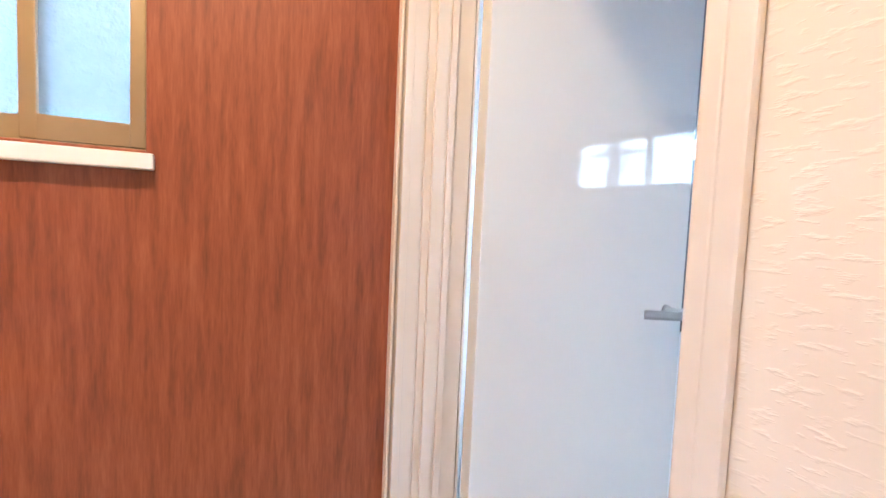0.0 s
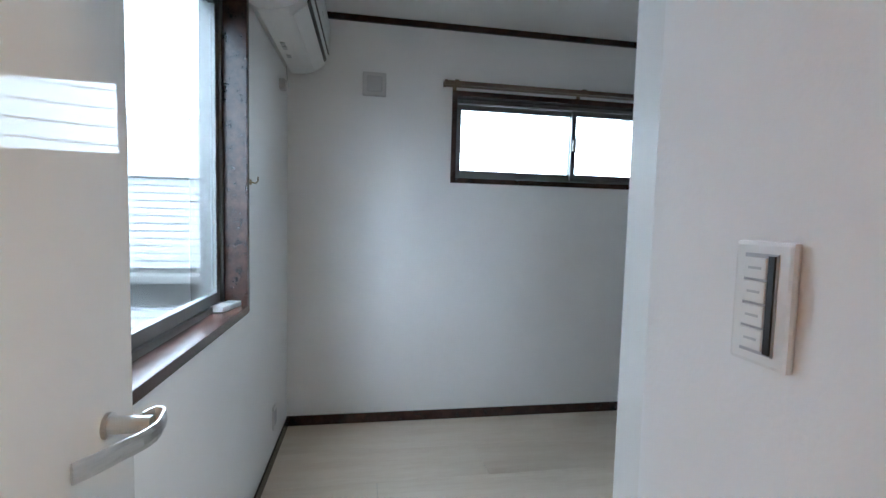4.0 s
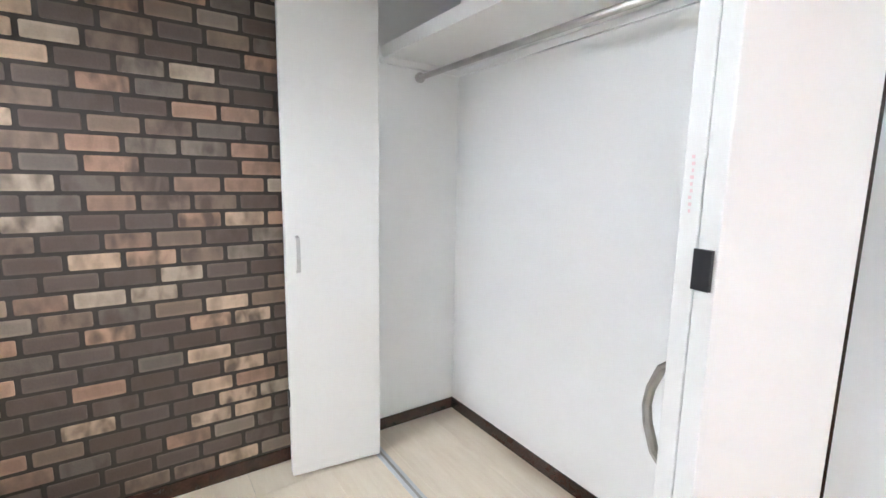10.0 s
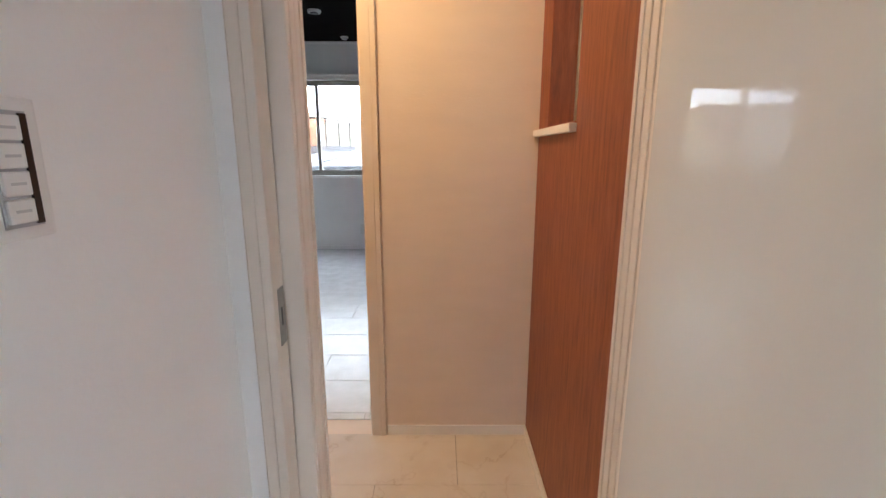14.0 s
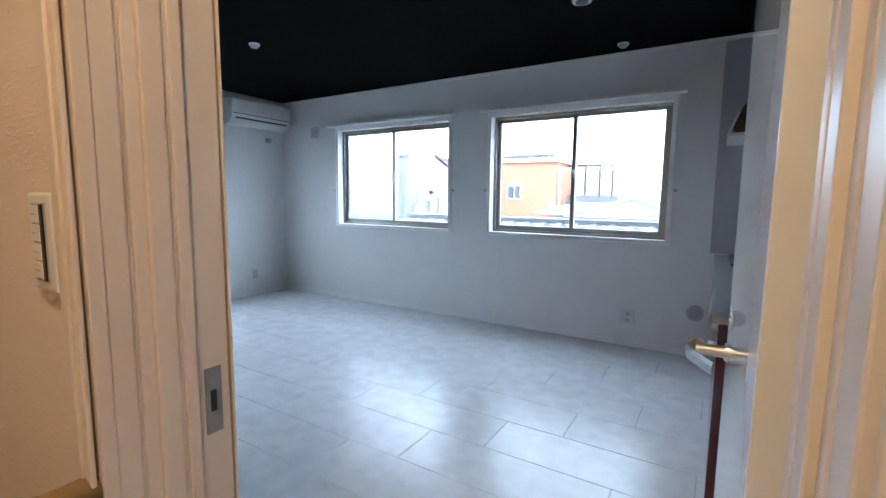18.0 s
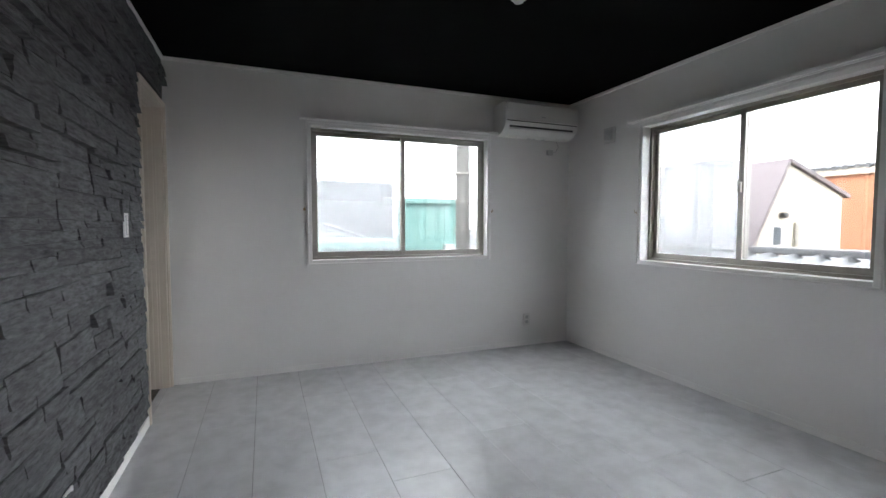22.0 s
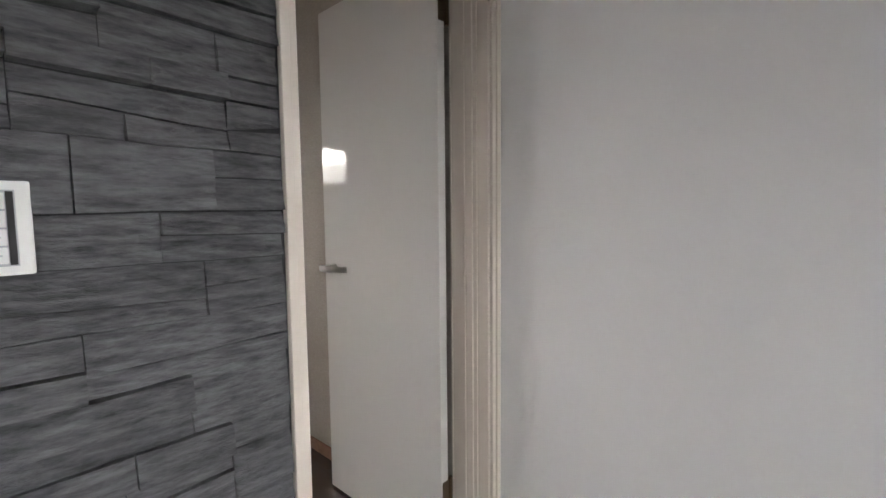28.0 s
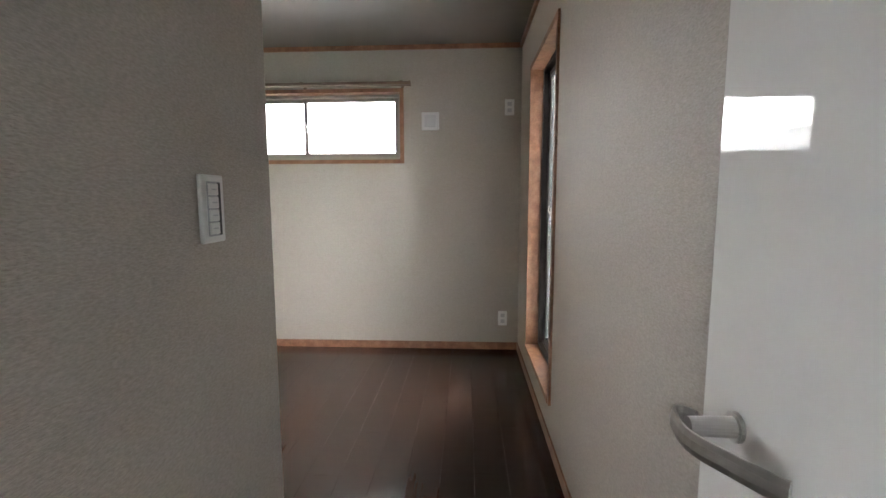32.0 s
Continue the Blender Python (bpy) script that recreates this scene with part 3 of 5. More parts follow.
# ---- floors ----
floor_l = solid("floor_living", B(-0.15, EAST_L + 0.15, STONE_Y - 0.065, 0.15, -0.2, -0.004), joint_grey, "white-grey marble-look floor in long boards", "floor")
floor_h = solid("floor_hall", B(4.05, EAST_L + 0.15, A_N + 0.07, STONE_Y - 0.065, -0.2, -0.004), joint_grey, "white marble-look hall floor", "floor")
floor_a = solid("floor_bedroom", B(2.85, EAST_A + 0.15, A_S - 0.15, A_N + 0.07, -0.2, -0.002), joint_grey, "pale beige wood-look floor", "floor")
floor_c = solid("floor_study", B(WEST_C - 0.15, 2.75, C_S - 0.15, STONE_Y - 0.065, -0.2, -0.002), joint_brown, "dark walnut plank floor", "floor")
stair = thing("staircase", pose(4.05, HALL_N, -0.2), "narrow staircase going down from the hall landing", "staircase", kind="structure")
for i in range(6):
    part("step", B(-0.23 * (i + 1), -0.23 * i, -0.9, 0, -0.19 * (i + 1) - 0.4, -0.19 * (i + 1) + 0.2), hall_tile, stair)

# ---- trims ----


def runs(name, pieces, material, label, category):
    root = thing(name, pose(0, 0, 0), label, category, kind="structure")
    for p in pieces:
        part("board", B(*p, bevel=0.002), material, root)


BT = 0.008
runs("baseboard_living", [(0.726, 4.19, STONE_Y + 0.001, STONE_Y + 0.012, 0, 0.06), (0.001, BT, STONE_Y + 0.06, -0.01, 0, 0.045), (0.001, 4.85, -BT, -0.001, 0, 0.045),
                          (4.972, EAST_L - 0.001, STONE_Y + 0.001, STONE_Y + 0.012, 0, 0.06)], trim_white, "low white baseboard", "baseboard")
runs("baseboard_hall", [(4.972, EAST_L - 0.001, HALL_N - BT, HALL_N - 0.001, 0, 0.045), (EAST_L - BT, EAST_L - 0.001, HALL_S + 0.012, HALL_N - BT, 0, 0.045)],
     trim_white, "low white baseboard", "baseboard")
runs("baseboard_bedroom", [(A_W, EAST_A, A_S + 0.001, A_S + 0.010, 0, 0.06), (EAST_A - 0.010, EAST_A - 0.001, A_S + 0.01, A_N - 0.03, 0, 0.06),
                           (A_W + 0.001, A_W + 0.010, A_S + 0.01, CLOSET_Y - 0.02, 0, 0.06), (A_W + 0.001, A_W + 0.010, CLOSET_Y + 0.03, CLOSET_BACK - 0.01, 0, 0.06),
                           (A_W, CLOSET_E - 0.003, CLOSET_BACK - 0.010, CLOSET_BACK - 0.001, 0, 0.06),
                           (SWITCH_X + 0.001, SWITCH_X + 0.010, SWITCH_END, A_N - 0.011, 0, 0.06), (SWITCH_X + 0.001, 4.888, A_N - 0.010, A_N - 0.001, 0, 0.06)], trim_brown, "dark brown baseboard", "baseboard")
runs("baseboard_study", [(WEST_C, 2.6, C_S + 0.001, C_S + 0.010, 0, 0.06), (WEST_C + 0.001, WEST_C + 0.010, C_S + 0.01, STONE_Y - 0.16, 0, 0.06),
                         (C_SWITCH_X - 0.010, C_SWITCH_X - 0.001, C_END, STONE_Y - 0.16, 0, 0.06)], trim_wood, "orange-brown wooden baseboard", "baseboard")
runs("cornice_living", [(0.001, 0.02, STONE_Y + 0.001, -0.001, H - 0.025, H - 0.001), (0.02, EAST_L, -0.02, -0.001, H - 0.025, H - 0.001),
                        (0.02, EAST_L, STONE_Y + 0.001, STONE_Y + 0.02, H - 0.025, H - 0.001)], trim_white, "thin white ceiling moulding", "moulding")
runs("cornice_bedroom", [(A_W + 0.001, EAST_A, A_S + 0.001, A_S + 0.02, H - 0.035, H - 0.001), (A_W + 0.001, A_W + 0.02, A_S + 0.02, CLOSET_Y - 0.02, H - 0.035, H - 0.001),
                         (EAST_A - 0.02, EAST_A - 0.001, A_S + 0.02, A_N - 0.001, H - 0.035, H - 0.001)], trim_brown, "dark brown ceiling moulding", "moulding")
runs("cornice_study", [(WEST_C + 0.001, 2.6, C_S + 0.001, C_S + 0.02, H - 0.035, H - 0.001), (WEST_C + 0.001, WEST_C + 0.02, C_S + 0.02, STONE_Y - 0.16, H - 0.035, H - 0.001)],
     trim_wood, "red-brown wooden ceiling moulding", "moulding")

# ---- windows ----


def window(name, label, w, h, m, case_mat, frame_mat, case_w=0.028, reveal=0.075, frosted=False, stile=0.036, inner_right=True, proud=0.012, f=0.022, screened=False, misted=False, bead=False):
    """A two-leaf sliding window: boards round the opening, outer frame, two leaves with panes, and a crescent lock."""
    root = thing(name, m, label, "window", kind="structure")
    for a, b in ((-w / 2 - case_w, -w / 2 + 0.002), (w / 2 - 0.002, w / 2 + case_w)):
        part("casing", B(a, b, -proud, reveal, -case_w, h + case_w, bevel=0.002), case_mat, root)
    part("casing", B(-w / 2 + 0.002, w / 2 - 0.002, -proud, reveal, h - 0.002, h + case_w, bevel=0.002), case_mat, root)
    part("sill", B(-w / 2 + 0.002, w / 2 - 0.002, -proud - 0.004, reveal, -case_w, 0.002, bevel=0.002), case_mat, root)
    if bead:
        o = case_w + 0.001
        for a, b, c, d in ((-w / 2 - o, -w / 2 - o + 0.011, -o, h + o), (w / 2 + o - 0.011, w / 2 + o, -o, h + o), (-w / 2 - o + 0.011, w / 2 + o - 0.011, h + o - 0.011, h + o), (-w / 2 - o + 0.011, w / 2 + o - 0.011, -o, -o + 0.011)):
            part("bead", B(a, b, -proud - 0.009, -proud + 0.002, c, d, bevel=0.003), case_mat, root)
    fr = bmesh.new()
    y0, y1 = reveal - 0.004, 0.148
    for a in ((-w / 2 + 0.002, -w / 2 + f), (w / 2 - f, w / 2 - 0.002)):
        box(fr, *a, y0, y1, 0.002, h - 0.002)
    box(fr, -w / 2 + f, w / 2 - f, y0, y1, 0.002, f)
    box(fr, -w / 2 + f, w / 2 - f, y0, y1, h - f, h - 0.002)
    box(fr, -w / 2 + f, w / 2 - f, y0 + 0.026, y0 + 0.03, f, f + 0.012)
    part("window_frame", fr, frame_mat, root)
    for left in (True, False):
        inner = left != inner_right
        yc = y0 + (0.008 if inner else 0.036)
        a, b = (-w / 2 + f + 0.001, stile / 2) if left else (-stile / 2, w / 2 - f - 0.001)
        sash = bmesh.new()
        s = stile
        box(sash, a, a + s, yc, yc + 0.024, f + 0.002, h - f - 0.002, bevel=0.002)
        box(sash, b - s, b, yc, yc + 0.024, f + 0.002, h - f - 0.002, bevel=0.002)
        box(sash, a + s, b - s, yc, yc + 0.024, f + 0.002, f + 0.04)
        box(sash, a + s, b - s, yc, yc + 0.024, h - f - 0.032, h - f - 0.002)
        leaf = part("sash", sash, frame_mat, root)
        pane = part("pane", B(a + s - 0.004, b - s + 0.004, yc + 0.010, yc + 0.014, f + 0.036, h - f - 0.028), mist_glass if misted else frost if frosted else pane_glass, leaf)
        pane.visible_shadow = misted
    if screened:
        e = bmesh.new()
        for a, b, c, d in ((-w / 2 + f, -w / 2 + f + 0.02, f, h - f), (-0.012, 0.008, f, h - f), (-w / 2 + f + 0.02, -0.012, f, f + 0.02), (-w / 2 + f + 0.02, -0.012, h - f - 0.02, h - f)):
            box(e, a, b, 0.1485, 0.160, c, d)
        screen = part("insect_screen", e, frame_mat, root, "sliding insect screen outside the panes")
        net = part("mesh", B(-w / 2 + f + 0.018, -0.010, 0.154, 0.1545, f + 0.018, h - f - 0.018), insect_mesh, screen)
        net.visible_shadow = False
    lock = bmesh.new()
    zc = h * 0.5
    box(lock, -0.011, 0.011, y0 - 0.012, y0 + 0.006, zc - 0.035, zc + 0.035, bevel=0.003)
    sweep(lock, [(0, y0 - 0.016, zc), (0.004, y0 - 0.026, zc + 0.02), (0.0, y0 - 0.022, zc + 0.045)], 0.012, 0.008, up=(0, 1, 0))
    part("crescent_lock", lock, steel_dark, root)
    return root


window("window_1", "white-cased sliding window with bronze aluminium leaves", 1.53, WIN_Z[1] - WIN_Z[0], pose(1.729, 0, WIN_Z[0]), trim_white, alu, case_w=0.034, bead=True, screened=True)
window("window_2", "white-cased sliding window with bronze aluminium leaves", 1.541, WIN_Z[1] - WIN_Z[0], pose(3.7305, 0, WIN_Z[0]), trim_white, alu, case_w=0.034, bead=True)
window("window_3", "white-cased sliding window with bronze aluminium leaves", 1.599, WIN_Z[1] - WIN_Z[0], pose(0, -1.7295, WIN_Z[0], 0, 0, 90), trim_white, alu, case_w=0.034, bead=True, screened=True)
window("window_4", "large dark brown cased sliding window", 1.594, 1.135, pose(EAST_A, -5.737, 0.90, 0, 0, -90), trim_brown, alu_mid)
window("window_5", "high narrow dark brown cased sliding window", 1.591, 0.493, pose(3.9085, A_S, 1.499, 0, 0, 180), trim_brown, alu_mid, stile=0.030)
window("window_6", "high narrow frosted window with wooden casing", 1.559, 0.519, pose(1.6905, C_S, 1.534, 0, 0, 180), trim_wood, alu, stile=0.032, misted=True)
window("window_7", "tall narrow frosted window with wooden casing", 0.837, 1.811, pose(WEST_C, -6.4215, 0.236, 0, 0, 90), trim_wood, alu_dark, misted=True)
window("window_8", "small frosted window with gold aluminium frame", 0.331, 0.755, pose(EAST_L, -4.0295, 1.275, 0, 0, -90), red_paper, alu_gold, frosted=True, case_w=0.004, reveal=0.09, stile=0.022, proud=-0.001, f=0.013)

# ---- doors ----
hinge_metal = surface("bronze_hinge", (0.11, 0.075, 0.045), 0.35, 0.8, vary=0.1, scale=30)



def lever(bm, x, z, side, face):
    """A lever handle on a leaf: base, neck and a flat curved grip that runs back from the free edge."""
    y = face
    s = side
    cyl(bm, (x, y + s * 0.0003, z), (x, y + s * 0.005, z), 0.0165, 24)
    cyl(bm, (x, y + s * 0.004, z), (x, y + s * 0.052, z), 0.0115, 20, 0.0105)
    grip = []
    for k in range(7):
        a = radians(-80 + 170 * k / 6)
        grip.append((x + 0.006 + 0.020 * math.cos(a), y + s * (0.050 + 0.012 * math.sin(a)), z))
    for k in range(1, 12):
        f = k / 11
        grip.append((x + 0.006 - 0.118 * f, y + s * (0.062 + 0.006 * math.sin(math.pi * min(1.0, f * 1.6)) - 0.040 * f ** 2.2), z))
    sweep(bm, grip, 0.0065, 0.023)


def door(name, label, faces, wall_y, hinge_left, south, angle, leaf_w, group, gap, hinge_z=(0.25, 1.85), leaf_h=2.02, lever_z=0.98, proud=(1.0, 1.0), rabbet=(0.0, 0.0), wide=0.0):
    """A flush door: stepped casing on both faces, moulded jambs, leaf, hinges, lever and strike plate.
    faces: the two jamb faces. wall_y: the wall's depth. south: whether the leaf swings that way. angle: the leaf's direction
    from its hinge, in degrees. gap: how far the open leaf stands clear of the jamb's face."""
    x0, x1 = faces
    y0, y1 = wall_y
    root = thing(name, pose(0, 0, 0), label, "door", group, kind="structure")
    jt, top = 0.026, 2.029
    depth = y1 - y0
    # moulded jamb: bands of unlike thickness across the wall's depth, the stop among them
    bands = ((-0.004, 0.30, 0.0), (0.30, 0.40, 0.009), (0.40, 0.44, 0.0055), (0.44, 0.60, 0.009), (0.60, 0.70, 0.003), (0.70, 0.735, -0.0005), (0.735, 0.90, 0.003), (0.90, 1.004, 0.0055))
    for side in ("west", "east", "head"):
        e = bmesh.new()
        for f0, f1, d in bands:
            if not south:
                f0, f1 = 1 - f1, 1 - f0
            a, b = y0 + depth * f0, y0 + depth * f1
            cut_w, cut_e = rabbet if d == 0.0 else (0.0, 0.0)
            if side == "west":
                box(e, x0 - jt - (0.020 if cut_w else 0.0), x0 + d - cut_w, a, b, 0, top + jt, bevel=0.002)
            elif side == "east":
                box(e, x1 - d + cut_e, x1 + jt + (0.020 if cut_e else 0.0), a, b, 0, top + jt, bevel=0.002)
            else:
                box(e, x0 + 0.0105, x1 - 0.0105, a, b, top - d, top + jt, bevel=0.002)
        part("jamb", e, trim_cream, root)
    for yy, s, pr in ((y0, -1, proud[0]), (y1, 1, proud[1])):
        for k, (ow, iw, d) in enumerate(((0.036, 0.016, 0.010), (0.016, -0.001, 0.007))):
            a, b = sorted((yy + s * 0.0045, yy + s * (0.0045 + d * pr)))
            rw, re = rabbet if (s < 0) == south else (0.0, 0.0)
            # wide: how much further the east casing reaches on the face away from the leaf
            grow = 0.0 if (s < 0) == south else wide
            e = bmesh.new()
            box(e, x0 - ow - rw, x0 - iw - rw, a, b, 0, top + iw + rw, bevel=0.003)
            box(e, x1 + iw + re + (grow if k == 0 else 0.0), x1 + ow + re + grow, a, b, 0, top + iw + rw, bevel=0.003)
            box(e, x0 - ow - rw, x1 + ow + re + grow, a, b, top + iw + rw, top + ow + rw, bevel=0.003)
            part("casing", e, trim_cream, root)
    sgn = 1 if hinge_left else -1
    t = 0.034
    hx = (x0 if hinge_left else x1) + sgn * (gap + t)
    hy = y0 - 0.010 if south else y1 + 0.010
    # the leaf's inner face passes through (hx, hy); its thickness lies towards the hinge jamb
    back = -1 if (hinge_left == south) else 1
    f0, f1 = sorted((0.0, back * t))
    leaf = part("leaf", B(0.0, leaf_w, f0, f1, 0.010, leaf_h, bevel=0.002), door_white, root, "glossy white flush leaf")
    leaf.matrix_local = pose(hx, hy, 0, 0, 0, angle)
    for s in (1, -1):
        e = bmesh.new()
        lever(e, leaf_w - 0.070, lever_z, s, f1 if s > 0 else f0)
        part("lever_handle", e, steel, leaf, "satin steel lever handle", smooth=False)
    ym = (f0 + f1) / 2
    e = B(leaf_w - 0.0005, leaf_w + 0.001, ym - 0.011, ym + 0.011, 0.88, 1.05)
    box(e, leaf_w, leaf_w + 0.008, ym - 0.006, ym + 0.006, 0.955, 0.975)
    part("latch_plate", e, steel_dark, leaf)
    for z in hinge_z:
        e = bmesh.new()
        px = (x0 if hinge_left else x1) + sgn * (gap * 0.5 + 0.001)
        py = hy + (0.003 if south else -0.003)
        cyl(e, (px, py, z - 0.05), (px, py, z + 0.05), 0.008, 12)
        a, b = sorted((px, hx - sgn * 0.006))
        box(e, a, b, hy - 0.001, hy + 0.001, z - 0.04, z + 0.04)
        part("hinge", e, hinge_metal, root, "dark bronze butt hinge")
    sx = x1 + rabbet[1] if hinge_left else x0 - rabbet[0]
    e = bmesh.new()
    c = y0 + 0.026 if south else y1 - 0.026
    a, b = sorted((sx, sx - sgn * 0.0015))
    for z0, z1 in ((0.872, 0.905), (0.938, 0.972)):
        box(e, a, b, c - 0.0125, c + 0.0125, z0, z1)
    box(e, a, b, c - 0.0125, c - 0.005, 0.905, 0.938)
    box(e, a, b, c + 0.005, c + 0.0125, 0.905, 0.938)
    part("strike_plate", e, steel_dark, root)
    part("keeper", B(*sorted((sx - 0.0004 * sgn, sx + sgn * 0.004)), c - 0.005, c + 0.005, 0.905, 0.938), black_plastic, root)
    return root


door("door_1", "glossy white bedroom door standing open in a cream frame", (4.957, 5.552), (A_N, HALL_S), False, True, -88.0, 0.664, "flush doors", 0.002, proud=(0.15, 1.0), rabbet=(0.026, 0.010))
door("door_2", "glossy white living room door standing open in a cream frame", (4.235, 4.907), (HALL_N, STONE_Y), False, False, 90.0, 0.645, "flush doors", -0.011, lever_z=0.94, proud=(1.0, 0.3), rabbet=(0.0, 0.024), wide=0.024)
door("door_3", "glossy white study door standing open in a cream frame", (0.045, 0.686), (STONE_Y - 0.15, STONE_Y), True, True, -90.3, 0.665, "flush doors", 0.020, lever_z=0.985, proud=(0.15, 1.6))

# ---- small fixtures ----


def plate(name, label, category, w, h, m, group, kind_="switch"):
    """A wall plate: rounded frame with a row of rocker keys, or with sockets. Local -y faces the room."""
    root = thing(name, m, label, category, group)
    part("frame", B(-w / 2, w / 2, -0.009, -0.0005, -h / 2, h / 2, bevel=0.004), plastic, root)
    if kind_ == "switch":
        part("backing", B(-w * 0.28, w * 0.28, -0.0105, -0.0085, -h * 0.40, h * 0.40), plastic_line, root)
        for i in range(4):
            z = -h * 0.38 + i * h * 0.76 / 4
            part("key", B(-w * 0.25, w * 0.14, -0.0135, -0.010, z + 0.0012, z + h * 0.19 - 0.0012, bevel=0.0012), plastic, root)
            part("mark", B(-w * 0.16, w * 0.06, -0.0139, -0.0132, z + h * 0.085, z + h * 0.105), plastic_grey, root)
        part("strip", B(w * 0.155, w * 0.255, -0.0125, -0.010, -h * 0.385, h * 0.385), black_plastic, root)
    elif kind_ == "socket":
        for i in (-1, 1):
            part("socket", B(-0.016, 0.016, -0.0110, -0.0088, i * h * 0.2 - 0.015, i * h * 0.2 + 0.015, bevel=0.001), plastic_grey, root)
    else:
        part("centre", B(-w * 0.3, w * 0.3, -0.0110, -0.0088, -h * 0.3, h * 0.3, bevel=0.001), plastic_grey, root)
    return root


plate("light_switch", "white four-key light switch with a dark strip on the white wall", "light switch", 0.060, 0.112, pose(SWITCH_X, -5.091, 1.182, 0, 0, 90), "light switches")
plate("light_switch", "white four-key light switch on the dark stone wall", "light switch", 0.072, 0.122, pose(1.122, STONE_Y + 0.021, 1.192, 0, 0, 180), "light switches")
plate("light_switch", "white light switch on the taupe wall by the door", "light switch", 0.072, 0.122, pose(C_SWITCH_X, -4.625, 1.212, 0, 0, -90), "light switches")
plate("light_switch", "white four-key light switch on the cream hall wall", "light switch", 0.072, 0.122, pose(4.14, HALL_N, 1.162, 0, 0, 0), "light switches")
plate("wall_socket", "plain white socket plate low on the brick wall", "socket", 0.072, 0.12, pose(A_W + 0.004, -7.01, 0.227, 0, 0, 90), "wall sockets", "plain")
plate("wall_socket", "white double socket plate low on the white wall", "socket", 0.118, 0.12, pose(4.26, 0, 0.25), "wall sockets", "socket")
plate("wall_socket", "white socket plate low on the white wall", "socket", 0.072, 0.12, pose(0, -0.485, 0.26, 0, 0, 90), "wall sockets", "socket")
plate("wall_socket", "white socket plate low on the taupe wall", "socket", 0.072, 0.12, pose(0.095, C_S, 0.262, 0, 0, 180), "wall sockets", "socket")
plate("wall_socket", "white socket plate high on the taupe wall", "socket", 0.072, 0.12, pose(0.062, C_S, 1.926, 0, 0, 180), "wall sockets", "socket")
plate("wall_socket", "small white socket plate low beside the corner", "socket", 0.072, 0.12, pose(EAST_A, -7.065, 0.225, 0, 0, -90), "wall sockets", "plain")
plate("wall_socket", "white socket plate low on the slate wall", "socket", 0.072, 0.12, pose(1.91, STONE_Y + 0.014, 0.215, 0, 0, 180), "wall sockets", "socket")


plastic_vent = surface("greyed_white_plastic", (0.62, 0.62, 0.61), 0.4, vary=0.02)


def vent(m, label):
    root = thing("wall_vent", m, label, "vent", "wall vents")
    part("frame", B(-0.068, 0.068, -0.016, -0.0005, -0.068, 0.068, bevel=0.006), plastic_vent, root)
    part("cover", B(-0.045, 0.045, -0.026, -0.0155, -0.045, 0.045, bevel=0.006), plastic_grey, root)
    e = bmesh.new()
    cyl(e, (0, -0.0255, 0), (0, -0.031, 0), 0.012, 16)
    part("knob", e, plastic_grey, root)


vent(pose(5.194, A_S, 2.02, 0, 0, 180), "square white wall vent on the white wall")
vent(pose(0.58, 0, 1.995), "square white wall vent beside the air conditioner")
vent(pose(0.674, C_S, 1.827, 0, 0, 180), "square white wall vent on the taupe wall")


def air_conditioner(m, w, label):
    """A wall unit. Local -y faces the room, x along the wall, z from its underside."""
    root = thing("air_conditioner", m, label, "air conditioner", "air conditioners")
    d, h = 0.225, 0.285
    curve = [(-0.06 - 0.165 * math.cos(radians(q)), 0.115 - 0.115 * math.sin(radians(q))) for q in (90, 75, 60, 45, 30, 15, 0)]
    prof = [(0, 0.02), (-0.03, 0.0), *curve, (-d, h - 0.02), (-d + 0.02, h), (0, h)]
    bm = bmesh.new()
    rings = [[bm.verts.new((x, y - 0.001, z)) for y, z in prof] for x in (-w / 2, w / 2)]
    for k in range(len(prof)):
        k2 = (k + 1) % len(prof)
        bm.faces.new((rings[0][k], rings[0][k2], rings[1][k2], rings[1][k]))
    bm.faces.new(rings[0][::-1])
    bm.faces.new(rings[1])
    part("body", bm, plastic, root)
    part("front_panel", B(-w / 2 + 0.012, w / 2 - 0.012, -d - 0.010, -d + 0.003, 0.125, h - 0.012, bevel=0.005), plastic, root)
    part("panel_gap", B(-w / 2 + 0.014, w / 2 - 0.014, -d - 0.006, -d + 0.004, 0.113, 0.120), black_plastic, root)
    slot = part("outlet_slot", B(-w / 2 + 0.05, w / 2 - 0.05, -0.004, 0.002, -0.008, 0.008), black_plastic, root)
    slot.matrix_local = pose(0, -0.214, 0.070, 30, 0, 0)
    flap = part("louvre", B(-w / 2 + 0.05, w / 2 - 0.05, -0.003, 0.002, -0.035, 0.035, bevel=0.001), plastic, root)
    flap.matrix_local = pose(0, -0.183, 0.030, 52, 0, 0)
    for k, x in enumerate((-0.05, 0.0, 0.11)):
        part("label", B(x - 0.018, x + 0.018, -0.075, -0.055, -0.0045, -0.0005), plastic_grey, root)
    e = B(-0.02, 0.02, -d - 0.0112, -d - 0.0098, 0.165, 0.171)
    part("badge", e, plastic_line, root)
    e = bmesh.new()
    sweep(e, [(w / 2 - 0.10, -0.02, 0.01), (w / 2 - 0.07, -0.02, -0.05), (w / 2 - 0.10, -0.012, -0.10), (w / 2 - 0.15, -0.008, -0.11)], 0.006, 0.006, up=(0, 1, 0), round_=8)
    part("cable", e, plastic_grey, root)
    part("plug", B(w / 2 - 0.20, w / 2 - 0.14, -0.03, -0.0005, -0.135, -0.085, bevel=0.004), plastic_grey, root)
    return root


